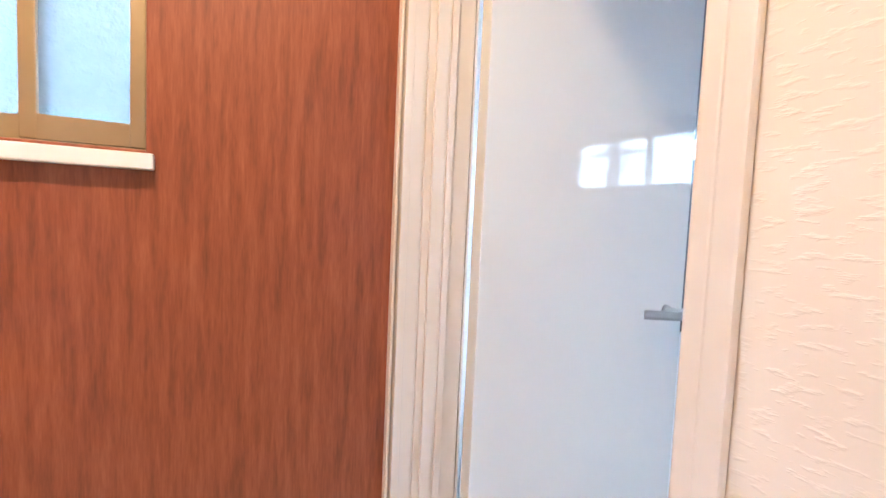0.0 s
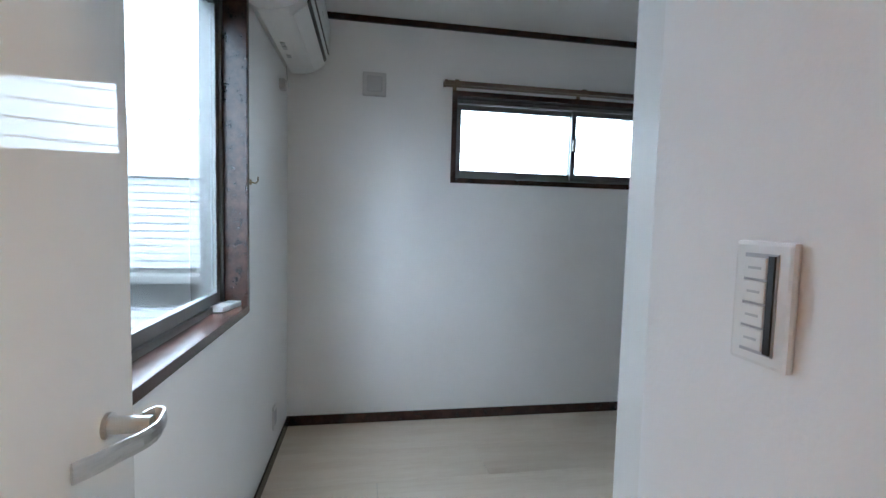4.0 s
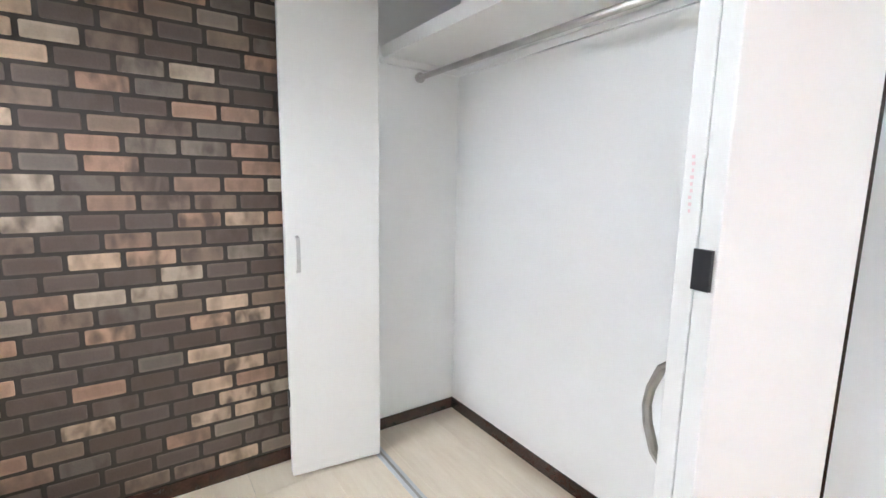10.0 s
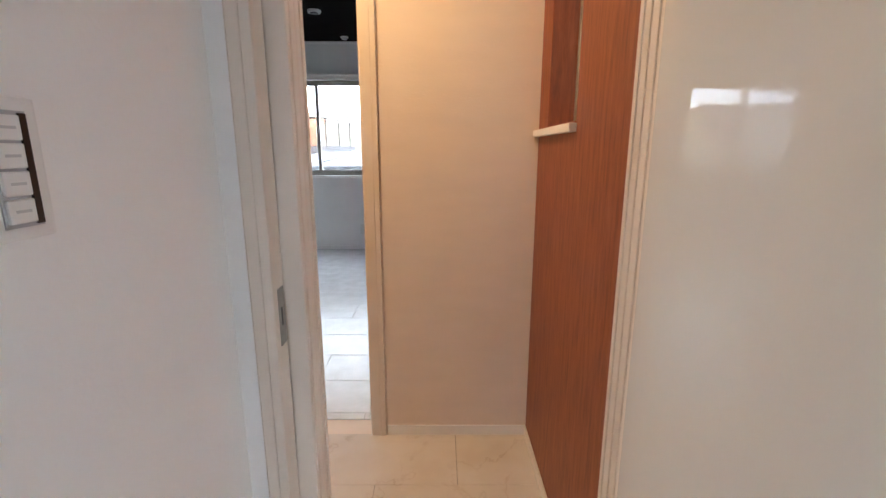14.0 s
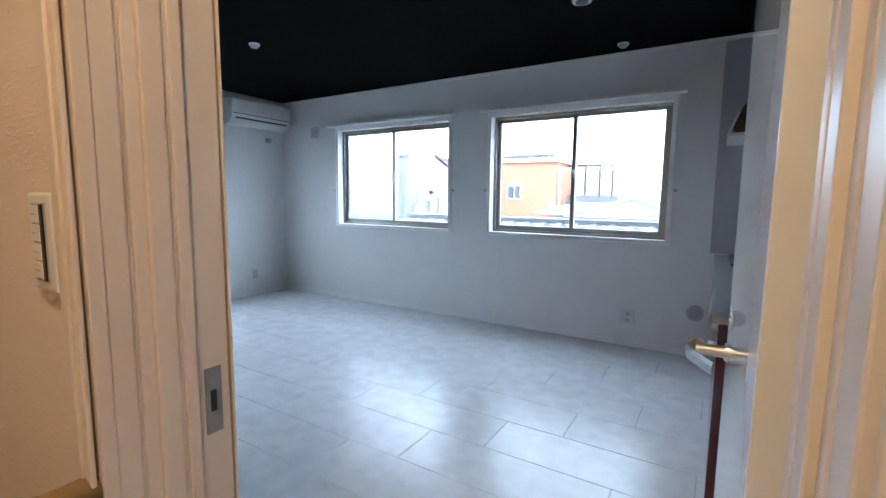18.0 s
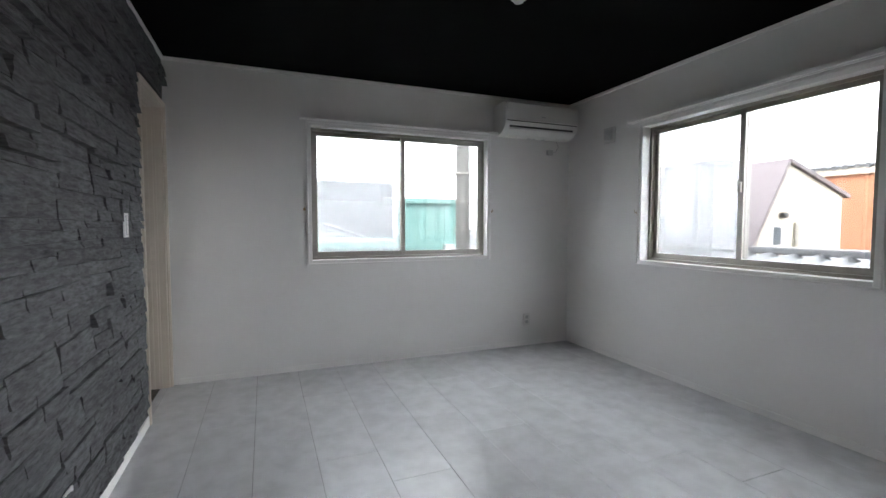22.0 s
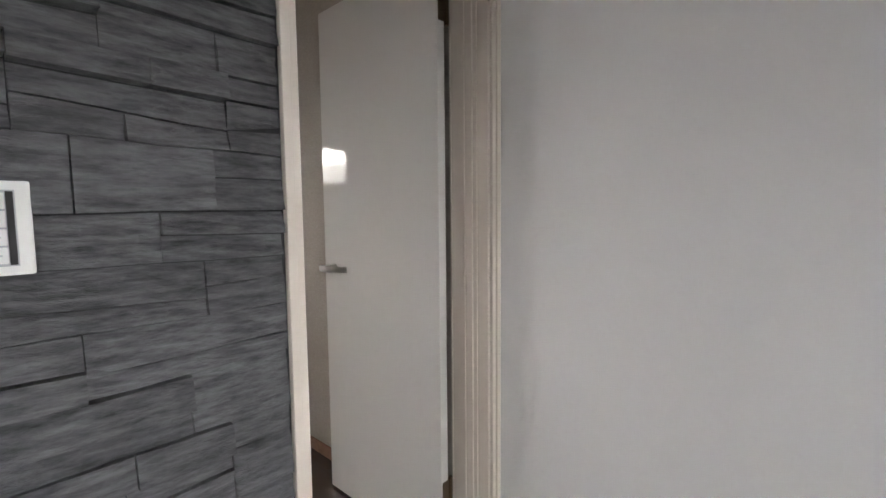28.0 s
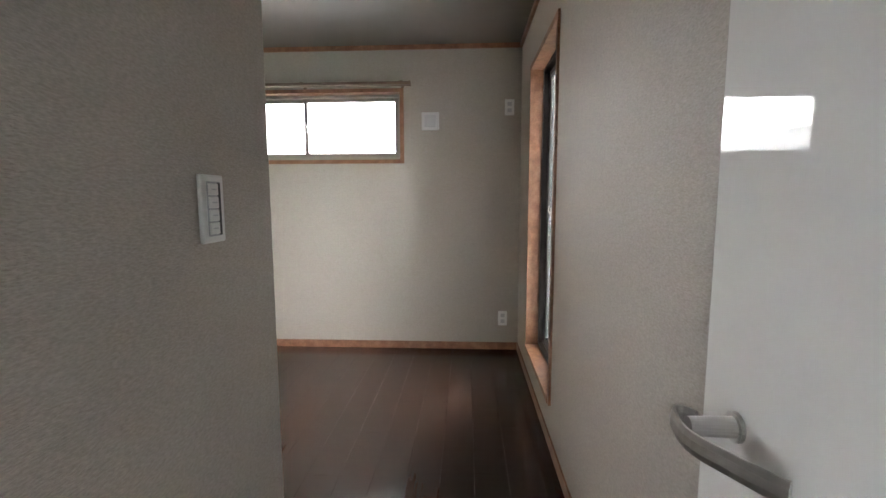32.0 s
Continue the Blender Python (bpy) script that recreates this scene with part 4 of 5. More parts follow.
air_conditioner(pose(0, -0.47, 2.02, 0, 0, 90), 0.79, "white wall air conditioner in the corner under the black ceiling")
air_conditioner(pose(EAST_A, -6.99, 2.03, 0, 0, -90), 0.79, "white wall air conditioner beside the large window")


def curtain_rail(m, w, material, label):
    root = thing("curtain_rail", m, label, "curtain rail", "curtain rails")
    for i, y in enumerate((-0.045, -0.085)):
        e = bmesh.new()
        box(e, -w / 2, w / 2, y - 0.009, y + 0.009, -0.012, 0.012, bevel=0.003)
        part("rail", e, material, root)
        for s in (-1, 1):
            part("end_cap", B(s * (w / 2 + 0.006) - 0.008, s * (w / 2 + 0.006) + 0.008, y - 0.012, y + 0.012, -0.015, 0.015, bevel=0.004), material, root)
    for x in (-w / 2 + 0.06, 0, w / 2 - 0.06):
        part("bracket", B(x - 0.012, x + 0.012, -0.092, -0.0005, 0.012, 0.018), material, root)
        part("bracket_plate", B(x - 0.012, x + 0.012, -0.004, -0.0003, -0.02, 0.03), material, root)


curtain_rail(pose(0, -1.7295, 2.042, 0, 0, 90), 1.74, trim_white, "white double curtain rail above the window")
curtain_rail(pose(1.729, 0, 2.042), 1.68, trim_white, "white double curtain rail above the window")
curtain_rail(pose(3.7305, 0, 2.042), 1.69, trim_white, "white double curtain rail above the window")
curtain_rail(pose(EAST_A, -5.80, 2.085, 0, 0, -90), 1.62, rail_brown, "brown double curtain rail above the large window")
curtain_rail(pose(3.93, A_S, 2.04, 0, 0, 180), 1.70, rail_brown, "brown double curtain rail above the high window")
curtain_rail(pose(1.66, C_S, 2.10, 0, 0, 180), 1.66, rail_brown, "wooden-toned curtain rail above the high window")

# ceiling fixtures of the living room
for x, y in ((1.677, -1.616), (4.149, -0.221)):
    r = thing("ceiling_rosette", pose(x, y, H), "small white lamp socket on the black ceiling", "lamp socket", "ceiling sockets")
    e = bmesh.new()
    cyl(e, (0, 0, -0.012), (0, 0, -0.0005), 0.042, 24)
    part("base", e, plastic, r)
    e = bmesh.new()
    cyl(e, (0, 0, -0.03), (0, 0, -0.0115), 0.026, 20, 0.034)
    part("socket", e, plastic_grey, r)
r = thing("smoke_alarm", pose(4.08, -1.15, H), "round pale detector ring on the black ceiling", "smoke alarm")
e = bmesh.new()
cyl(e, (0, 0, -0.02), (0, 0, -0.0005), 0.055, 28, 0.06)
part("base", e, plastic_grey, r)
e = bmesh.new()
cyl(e, (0, 0, -0.026), (0, 0, -0.0195), 0.036, 24)
part("grille", e, black_plastic, r)

# hall window sill, handrail and lamp
r = thing("window_ledge", pose(EAST_L, -4.0, 1.247), "cream wooden ledge under the frosted window", "window sill", kind="structure")
part("board", B(-0.022, 0.0, -0.205, HALL_N + 4.0 - 0.001, 0, 0.024, bevel=0.003), trim_white, r)
r = thing("handrail", pose(4.20, HALL_N, 0.860), "dark wooden stair handrail with tan end cap on the hall wall", "handrail")
e = bmesh.new()
sweep(e, [(-0.06, -0.07, -0.035), (-0.6, -0.07, -0.50), (-1.3, -0.07, -1.1)], 0.034, 0.034, up=(0, 1, 0), round_=14)
part("bar", e, rail_wood, r, smooth=True)
e = bmesh.new()
sweep(e, [(-0.075, -0.07, -0.048), (-0.05, -0.07, -0.026), (-0.02, -0.07, -0.008), (0.01, -0.068, 0.0), (0.02, -0.05, 0.001), (0.02, -0.001, 0.001)], 0.038, 0.038, up=(0.2, 0.5, 1), round_=14)
part("end_cap", e, rail_cap, r, "tan plastic end piece", smooth=True)
for k in (0.62, 1.2):
    e = bmesh.new()
    x, z = -0.06 - k * 0.75, -0.035 - k * 0.65
    cyl(e, (x, -0.001, z - 0.04), (x, -0.012, z - 0.04), 0.026, 16)
    sweep(e, [(x, -0.010, z - 0.04), (x, -0.05, z - 0.045), (x, -0.07, z - 0.012)], 0.012, 0.012, up=(1, 0, 0), round_=8)
    part("bracket", e, rail_cap, r)
r = thing("ceiling_light", pose(4.75, -4.15, H), "small round warm ceiling light in the hall", "ceiling light")
e = bmesh.new()
cyl(e, (0, 0, -0.012), (0, 0, -0.0005), 0.075, 28)
part("ring", e, plastic, r)
e = bmesh.new()
cyl(e, (0, 0, -0.014), (0, 0, -0.0125), 0.06, 28)
part("diffuser", e, glow("warm_diffuser", (1.0, 0.72, 0.45), 6.0), r)

# remote control on the window board
r = thing("remote_control", pose(EAST_A + 0.046, -6.465, 0.903, 0, 0, 78), "white remote control lying on the brown window board", "remote control")
part("body", B(-0.065, 0.065, -0.026, 0.026, 0.0, 0.02, bevel=0.004), plastic, r)
part("display", B(-0.05, -0.01, -0.017, 0.017, 0.0195, 0.0208), plastic_line, r)

# ---- closet ----
pink_mark = surface("pink_pencil", (0.80, 0.60, 0.60), 0.6)
r = thing("closet_shelf", pose(0, 0, 0), "white closet shelf board on wall cleats", "shelf")
part("board", B(A_W + 0.002, CLOSET_E - 0.003, -5.235, CLOSET_BACK - 0.002, 1.80, 1.822, bevel=0.002), paper_closet, r)
part("front_edge", B(A_W + 0.002, CLOSET_E - 0.003, -5.25, -5.236, 1.79, 1.845, bevel=0.002), paper_closet, r)
part("cleat", B(A_W + 0.001, A_W + 0.018, -5.26, CLOSET_BACK - 0.004, 1.77, 1.799), trim_white, r)
part("cleat", B(A_W + 0.02, CLOSET_E - 0.003, CLOSET_BACK - 0.018, CLOSET_BACK - 0.001, 1.77, 1.799), trim_white, r)
r = thing("clothes_rail", pose(A_W, -5.05, 1.735), "chrome clothes rail under the closet shelf", "clothes rail")
e = bmesh.new()
cyl(e, (0.006, 0, 0), (CLOSET_E - 0.005 - A_W, 0, 0), 0.0125, 20)
part("rod", e, steel, r, smooth=True)
for x0, x1 in ((0.001, 0.012), (CLOSET_E - 0.013 - A_W, CLOSET_E - 0.002 - A_W)):
    e = bmesh.new()
    cyl(e, (x0, 0, 0), (x1, 0, 0), 0.024, 20)
    part("flange", e, steel, r)
r = thing("closet_jamb", pose(CLOSET_E, SWITCH_END, 0), "dark brown closet door jamb", "door jamb", kind="structure")
part("strip", B(-0.016, -0.001, 0.004, 0.03, 0.001, 2.299), trim_brown, r)
r = thing("door_track", pose(0, 0, 0), "grey floor track of the folding closet doors", "door track", kind="structure")
part("rail", B(A_W + 0.05, CLOSET_E - 0.003, CLOSET_Y - 0.022, CLOSET_Y + 0.022, 0.0005, 0.004), plastic_grey, r)
part("groove", B(A_W + 0.05, CLOSET_E - 0.003, CLOSET_Y - 0.006, CLOSET_Y + 0.006, 0.0042, 0.0052), steel_dark, r)


def folding_leaf(m, w, label, mirror=1):
    """Two closet panels folded flat against each other; local x runs from the pivot to the folded edge."""
    root = thing("closet_door", m, label, "closet door", "folding closet doors")
    t = 0.026
    for k, y in enumerate((0.001, -t - 0.001)):
        part("panel", B(0.002, w, y, y + t, 0.012, 2.285, bevel=0.002), closet_white, root)
    e = bmesh.new()
    for z in (0.35, 1.95):
        box(e, w - 0.001, w + 0.006, -0.012, 0.012, z - 0.035, z + 0.035, bevel=0.001)
    part("fold_hinge", e, black_plastic, root)
    return root


# east pair, its fold edge facing the room, with a bowed grip on the closet side
fe = folding_leaf(pose(4.676, CLOSET_Y, 0, 0, 0, -99.5), 0.307, "white folding closet door folded open beside the switch wall")
e = bmesh.new()
sweep(e, [(0.294, -0.026, 0.872), (0.294, -0.042, 0.885), (0.294, -0.056, 0.92), (0.294, -0.060, 0.945), (0.294, -0.056, 0.97), (0.294, -0.042, 1.005), (0.294, -0.026, 1.018)], 0.012, 0.014, up=(1, 0, 0))
part("bow_grip", e, steel_dark, fe, "satin steel bowed grip")
e = bmesh.new()
for k in range(9):
    box(e, 0.3072, 0.3076, -0.016 - 0.0008 * (k % 3), -0.0135 + 0.0008 * (k % 2), 1.215 + 0.008 * k, 1.219 + 0.008 * k)
part("pencil_mark", e, pink_mark, fe, "faint pink handwritten mark")
part("catch_plate", B(0.3075, 0.313, 0.0, 0.023, 1.125, 1.174, bevel=0.001), black_plastic, fe, "black magnetic catch plate")
ang = math.degrees(math.atan2(-5.735 + 5.352, 3.10 - 3.15))
fw = folding_leaf(pose(3.15, CLOSET_Y - 0.003, 0, 0, 0, ang), 0.384, "white folding closet door folded open beside the brick wall")
e = bmesh.new()
sweep(e, [(0.34, 0.027, 0.885), (0.34, 0.055, 0.89), (0.34, 0.058, 0.955), (0.34, 0.055, 1.02), (0.34, 0.027, 1.025)], 0.012, 0.014, up=(1, 0, 0))
part("pull_handle", e, steel, fw, "satin steel pull handle")

# ---- kitchen ----
K = 4.878


def kitchen():
    root = thing("kitchen_counter", pose(K, 0, 0), "kitchen counter with glossy red fronts and stainless worktop", "kitchen counter")
    ylen = 2.13
    part("carcass", B(0.022, EAST_L - K - 0.003, -ylen, -0.004, 0.09, 0.795), plastic_grey, root)
    part("plinth", B(0.055, EAST_L - K - 0.004, -ylen + 0.01, -0.006, 0.001, 0.09), cabinet_red, root)
    part("end_panel", B(0.0, EAST_L - K - 0.003, -ylen - 0.02, -ylen - 0.001, 0.001, 0.80, bevel=0.002), cabinet_red, root)
    y = -0.005
    for wd, kind_ in ((0.60, "stove"), (0.40, "drawers"), (0.563, "doors"), (0.563, "doors")):
        a, b = y - wd + 0.002, y - 0.002
        if kind_ == "stove":
            part("grill_front", B(0.0, 0.02, a, b, 0.60, 0.78, bevel=0.003), steel_dark, root, "grey grill front with knobs")
            for k in range(3):
                e = bmesh.new()
                cyl(e, (0.0, a + 0.12 + 0.09 * k, 0.74), (-0.018, a + 0.12 + 0.09 * k, 0.74), 0.016, 16)
                part("knob", e, plastic, root)
            part("grill_handle", B(-0.03, -0.016, a + 0.05, b - 0.05, 0.66, 0.672, bevel=0.003), trim_white, root)
            part("front", B(0.0, 0.02, a, b, 0.10, 0.595, bevel=0.003), cabinet_red, root, "glossy red drawer front")
            zs = (0.555,)
        elif kind_ == "drawers":
            zs = []
            for z0, z1 in ((0.10, 0.36), (0.364, 0.58), (0.584, 0.78)):
                part("front", B(0.0, 0.02, a, b, z0, z1, bevel=0.003), cabinet_red, root, "glossy red drawer front")
                zs.append(z1 - 0.04)
        else:
            mid = (a + b) / 2
            for c0, c1 in ((a, mid - 0.0015), (mid + 0.0015, b)):
                part("front", B(0.0, 0.02, c0, c1, 0.10, 0.78, bevel=0.003), cabinet_red, root, "glossy red cabinet door")
            zs = (0.75,)
        for z in zs:
            part("grip", B(-0.028, -0.001, a + 0.06, b - 0.06, z, z + 0.012, bevel=0.003), trim_white, root, "white bar grip")
        y -= wd
    w = thing("worktop", pose(K, 0, 0.797), "stainless steel worktop with a sunk basin", "worktop")
    e = bmesh.new()
    x1 = EAST_L - K - 0.003
    s0, s1 = -1.80, -1.12
    for q in ((-0.02, x1, s1, -0.61), (-0.02, x1, -ylen - 0.02, s0), (-0.02, 0.09, s0, s1), (x1 - 0.10, x1, s0, s1), (-0.02, 0.06, -0.61, -0.004), (x1 - 0.05, x1, -0.61, -0.004)):
        part("top_panel", B(*q, 0.0, 0.025), stainless, w)
    part("front_edge", B(-0.030, -0.0205, -ylen - 0.02, -0.004, -0.018, 0.027, bevel=0.004), stainless, w)
    e = bmesh.new()
    box(e, 0.09, 0.10, s0, s1, -0.16, 0.0)
    box(e, x1 - 0.11, x1 - 0.10, s0, s1, -0.16, 0.0)
    box(e, 0.10, x1 - 0.11, s0, s0 + 0.01, -0.16, 0.0)
    box(e, 0.10, x1 - 0.11, s1 - 0.01, s1, -0.16, 0.0)
    box(e, 0.09, x1 - 0.10, s0, s1, -0.17, -0.16)
    part("basin", e, stainless, w)
    st = thing("gas_stove", pose(K + 0.06, -0.31, 0.80), "black built-in gas stove with iron pan supports", "gas stove")
    part("top_plate", B(0.0, x1 - 0.11, -0.30, 0.30, 0.0, 0.032, bevel=0.004), iron, st)
    for bx, by, rr in ((0.18, -0.16, 0.045), (0.18, 0.16, 0.045), (0.42, 0.0, 0.03)):
        e = bmesh.new()
        cyl(e, (bx, by, 0.032), (bx, by, 0.052), rr, 20, rr * 0.8)
        part("burner", e, steel_dark, st)
        e = bmesh.new()
        for k in range(6):
            a = math.pi * k / 3
            sweep(e, [(bx + 0.03 * math.cos(a), by + 0.03 * math.sin(a), 0.066), (bx + 0.10 * math.cos(a), by + 0.10 * math.sin(a), 0.066), (bx + 0.105 * math.cos(a), by + 0.105 * math.sin(a), 0.033)], 0.008, 0.010)
        part("pan_support", e, iron, st)
    for k in range(3):
        e = bmesh.new()
        cyl(e, (0.06, -0.2 + 0.2 * k, 0.032), (0.06, -0.2 + 0.2 * k, 0.05), 0.016, 16)
        part("knob", e, plastic_grey, st)


kitchen()
solid("splashback_trim", B(4.806, 4.8145, -0.008, -0.0008, 0.05, 2.37), trim_white, "thin white edge strip of the splashback", "trim")
solid("splashback", B(4.815, EAST_L - 0.001, -0.006, -0.0008, 0.83, 2.37), panel_dark, "grey splashback panel beside the stove", "splashback")


hood_brown = surface("dark_brown_hood_enamel", (0.028, 0.020, 0.018), 0.3, vary=0.08, scale=6)


def range_hood():
    r = thing("range_hood", pose(EAST_L, -0.33, 1.62), "dark slanted range hood above the stove", "range hood")
    bm = bmesh.new()
    prof = [(-0.001, 0.02), (-0.66, 0.02), (-0.675, 0.05), (-0.63, 0.17), (-0.47, 0.43), (-0.40, 0.74), (-0.001, 0.74)]
    rings = [[bm.verts.new((x, y, z)) for x, z in prof] for y in (-0.30, 0.30)]
    for k in range(len(prof)):
        k2 = (k + 1) % len(prof)
        bm.faces.new((rings[0][k], rings[0][k2], rings[1][k2], rings[1][k]))
    bm.faces.new(rings[0])
    bm.faces.new(rings[1][::-1])
    part("casing", bm, hood_brown, r)
    part("tray", B(-0.70, -0.002, -0.305, 0.305, 0.0, 0.019, bevel=0.004), plastic, r, "white lower tray")
    lip = part("front_lip", B(-0.012, 0.0, -0.305, 0.305, 0.0, 0.13, bevel=0.004), plastic, r, "white slanted front lip")
    lip.matrix_local = pose(-0.688, 0, 0.018, 0, 20, 0)
    part("control_strip", B(-0.004, 0.004, -0.16, 0.20, -0.03, 0.03), black_plastic, lip).matrix_local = pose(-0.0135, 0, 0.06)
    part("filter", B(-0.56, -0.06, -0.27, 0.27, -0.012, -0.0005, bevel=0.002), steel_dark, r)


def wall_cabinet(y0, y1):
    r = thing("wall_cabinet", pose(EAST_L, (y0 + y1) / 2, 1.70), "glossy dark red wall cabinet under the black ceiling", "wall cabinet", "wall cabinets")
    h = (y1 - y0) / 2
    part("body", B(-0.365, -0.002, -h + 0.001, h - 0.001, 0.0, 0.67, bevel=0.002), cabinet_red, r)
    for a, b in ((-h + 0.003, -0.0015), (0.0015, h - 0.003)):
        part("door", B(-0.386, -0.3655, a, b, 0.003, 0.667, bevel=0.003), cabinet_red, r)


range_hood()
for edge in (-0.64, -1.39):
    wall_cabinet(edge - 0.745, edge)
r = thing("gas_outlet_cover", pose(4.748, 0, 0.352), "round grey outlet cover low on the white wall", "outlet cover")
e = bmesh.new()
cyl(e, (0, -0.0005, 0), (0, -0.018, 0), 0.062, 28)
part("ring", e, plastic_grey, r)
e = bmesh.new()
cyl(e, (0, -0.0175, 0), (0, -0.024, 0), 0.042, 24)
part("cap", e, plastic_line, r)

# ---- outside ----
roof_west = surface("pale_grey_roof_tile", (0.12, 0.12, 0.125), 0.5, vary=0.1, scale=8)
roof_grey = surface("grey_roof_tile", (0.27, 0.27, 0.275), 0.5, vary=0.12, scale=10, bump=0.4, bump_scale=30)
roof_mauve = surface("mauve_roof_sheet", (0.17, 0.14, 0.143), 0.5, vary=0.08, scale=6)
roof_pale = surface("pale_glazed_tile", (0.11, 0.112, 0.116), 0.3, vary=0.15, scale=8)
render_cream = surface("cream_render", (0.58, 0.53, 0.43), 0.8, vary=0.05, scale=3)
render_orange = surface("orange_render", (0.42, 0.185, 0.10), 0.7, vary=0.08, scale=3)
teal = surface("teal_metal_sheet", (0.19, 0.33, 0.30), 0.85, vary=0.08, scale=4)
metal_sheet = surface("grey_metal_sheet", (0.17, 0.17, 0.18), 0.5, 0.2, vary=0.08, scale=3)
concrete = surface("pole_concrete", (0.14, 0.135, 0.125), 0.8, vary=0.15, scale=10)
siding = surface("white_siding", (0.40, 0.40, 0.395), 0.6, vary=0.04, scale=4)
ground_mat = surface("asphalt_ground", (0.09, 0.09, 0.09), 0.9, vary=0.2, scale=2)
dark_window = surface("dark_window_glass", (0.10, 0.11, 0.12), 0.1)
solid("ground", B(-400, 400, -400, 400, -3.2, -3.0), ground_mat, "grey street and yard ground", "ground")


def hip_house(name, m, w, d, eave, ridge, wall_mat, roof_mat, label, base=-3.0, ridge_half=None):
    r = thing(name, m, label, "house")
    part("wall", B(-w / 2 + 0.4, w / 2 - 0.4, -d / 2 + 0.4, d / 2 - 0.4, base, eave), wall_mat, r)
    bm = bmesh.new()
    rl = max(0.1, w / 2 - d / 2) if ridge_half is None else ridge_half
    b = [bm.verts.new(p) for p in ((-w / 2, -d / 2, eave), (w / 2, -d / 2, eave), (w / 2, d / 2, eave), (-w / 2, d / 2, eave))]
    t = [bm.verts.new((-rl, 0, ridge)), bm.verts.new((rl, 0, ridge))]
    for q in ((b[0], b[1], t[1], t[0]), (b[1], b[2], t[1]), (b[2], b[3], t[0], t[1]), (b[3], b[0], t[0]), (b[3], b[2], b[1], b[0])):
        bm.faces.new(q)
    roof = part("roof", bm, roof_mat, r)
    e = bmesh.new()
    n = 10
    for k in range(1, n):
        f = k / n
        x, y, z = w / 2 + (rl - w / 2) * f, d / 2 * (1 - f), eave + (ridge - eave) * f
        for s in (-1, 1):
            box(e, -x, x, s * y - 0.015, s * y + 0.015, z, z + 0.025)
            box(e, s * x - 0.015, s * x + 0.015, -y, y, z, z + 0.025)
    part("course", e, roof_mat, roof)
    e = bmesh.new()
    for sx in (-1, 1):
        for sy in (-1, 1):
            sweep(e, [(sx * w / 2, sy * d / 2, eave + 0.02), (sx * rl, 0, ridge + 0.03)], 0.12, 0.08, round_=8)
    sweep(e, [(-rl, 0, ridge + 0.03), (rl, 0, ridge + 0.03)], 0.14, 0.1, round_=8)
    part("ridge_cap", e, roof_mat, roof)
    return r


# neighbour's wavy-tiled wall roof just outside the north windows
r = thing("tiled_roof", pose(4.3, 2.6, 0.77), "wavy pale clay-tiled roof edge close outside", "roof")
e = bmesh.new()
NX, L = 240, 8.4
grid = []
for j, (yy, zz) in enumerate(((-0.75, -0.12), (-0.74, -0.02), (-0.35, 0.04), (0.02, 0.09))):
    row = []
    for i in range(NX + 1):
        x = -L / 2 + L * i / NX
        ph = x / 0.25 * 2 * math.pi
        row.append(e.verts.new((x, yy, zz + 0.032 * math.sin(ph) * (0.3 if j == 0 else 1))))
    grid.append(row)
for a, b in zip(grid, grid[1:]):
    for i in range(NX):
        e.faces.new((a[i], a[i + 1], b[i + 1], b[i]))
part("tile_course", e, roof_pale, r, smooth=True)
part("ridge_board", B(-L / 2, L / 2, -0.02, 0.22, 0.09, 0.17, bevel=0.02), roof_pale, r)
part("back_slope", B(-L / 2, L / 2, 0.22, 2.2, -0.5, 0.04), roof_grey, r)
part("house_wall", B(-L / 2 + 0.2, L / 2 - 0.2, -0.5, 2.1, -3.77, -0.1), render_cream, r)
hip_house("neighbour_house", pose(3.1, 7.7, 0), 2.5, 3.4, 0.84, 1.2, render_cream, roof_grey, "low house with grey hipped roof", ridge_half=0.1)
hip_house("neighbour_house", pose(1.85, 10.2, 0), 3.2, 3.2, 0.80, 1.06, render_cream, roof_grey, "low house with grey hipped roof", ridge_half=0.8)
r = thing("orange_building", pose(-1.7, 13.2, 0), "orange rendered building with a mossy roof panel", "building")
part("wall", B(-3.4, 1.75, -2.0, 4.0, -3.0, 2.5), render_orange, r)
part("parapet", B(-3.5, 1.82, -2.1, 4.1, 2.5, 2.66), render_cream, r)
for i in range(22):
    e = bmesh.new()
    cyl(e, (-3.4 + 0.24 * i, -2.16, 2.70), (-3.4 + 0.24 * i, -1.2, 2.74), 0.07, 10)
    part("eave_tile", e, roof_pale, r)
wf = part("window_frame", B(-0.02, 0.52, -2.03, -1.99, 1.2, 1.72), trim_white, r)
part("pane", B(0.02, 0.24, -2.045, -2.032, 1.24, 1.68), dark_window, wf)
part("pane", B(0.27, 0.48, -2.045, -2.032, 1.24, 1.68), dark_window, wf)
e = bmesh.new()
box(e, -0.65, 0.65, -0.03, 0.03, -0.35, 0.35)
sp = part("roof_panel", e, roof_grey, r)
sp.matrix_local = pose(0.85, -1.6, 2.88, -35, 0, 0)
e = bmesh.new()
cyl(e, (1.9, -2.05, -3.0), (1.9, -2.05, 2.3), 0.04, 8)
part("drain_pipe", e, steel_dark, r)
part("meter_box", B(1.55, 1.75, -2.15, -2.0, 0.95, 1.2, bevel=0.01), plastic_grey, r)
r = thing("balcony_building", pose(0.8, 14.5, 0), "cream building with a glazed balcony", "building")
part("wall", B(-0.8, 1.4, -1.0, 2.0, -3.0, 2.3), render_cream, r)
part("balcony_wall", B(-0.95, 0.85, -2.0, -1.0, 0.5, 1.38), metal_sheet, r)
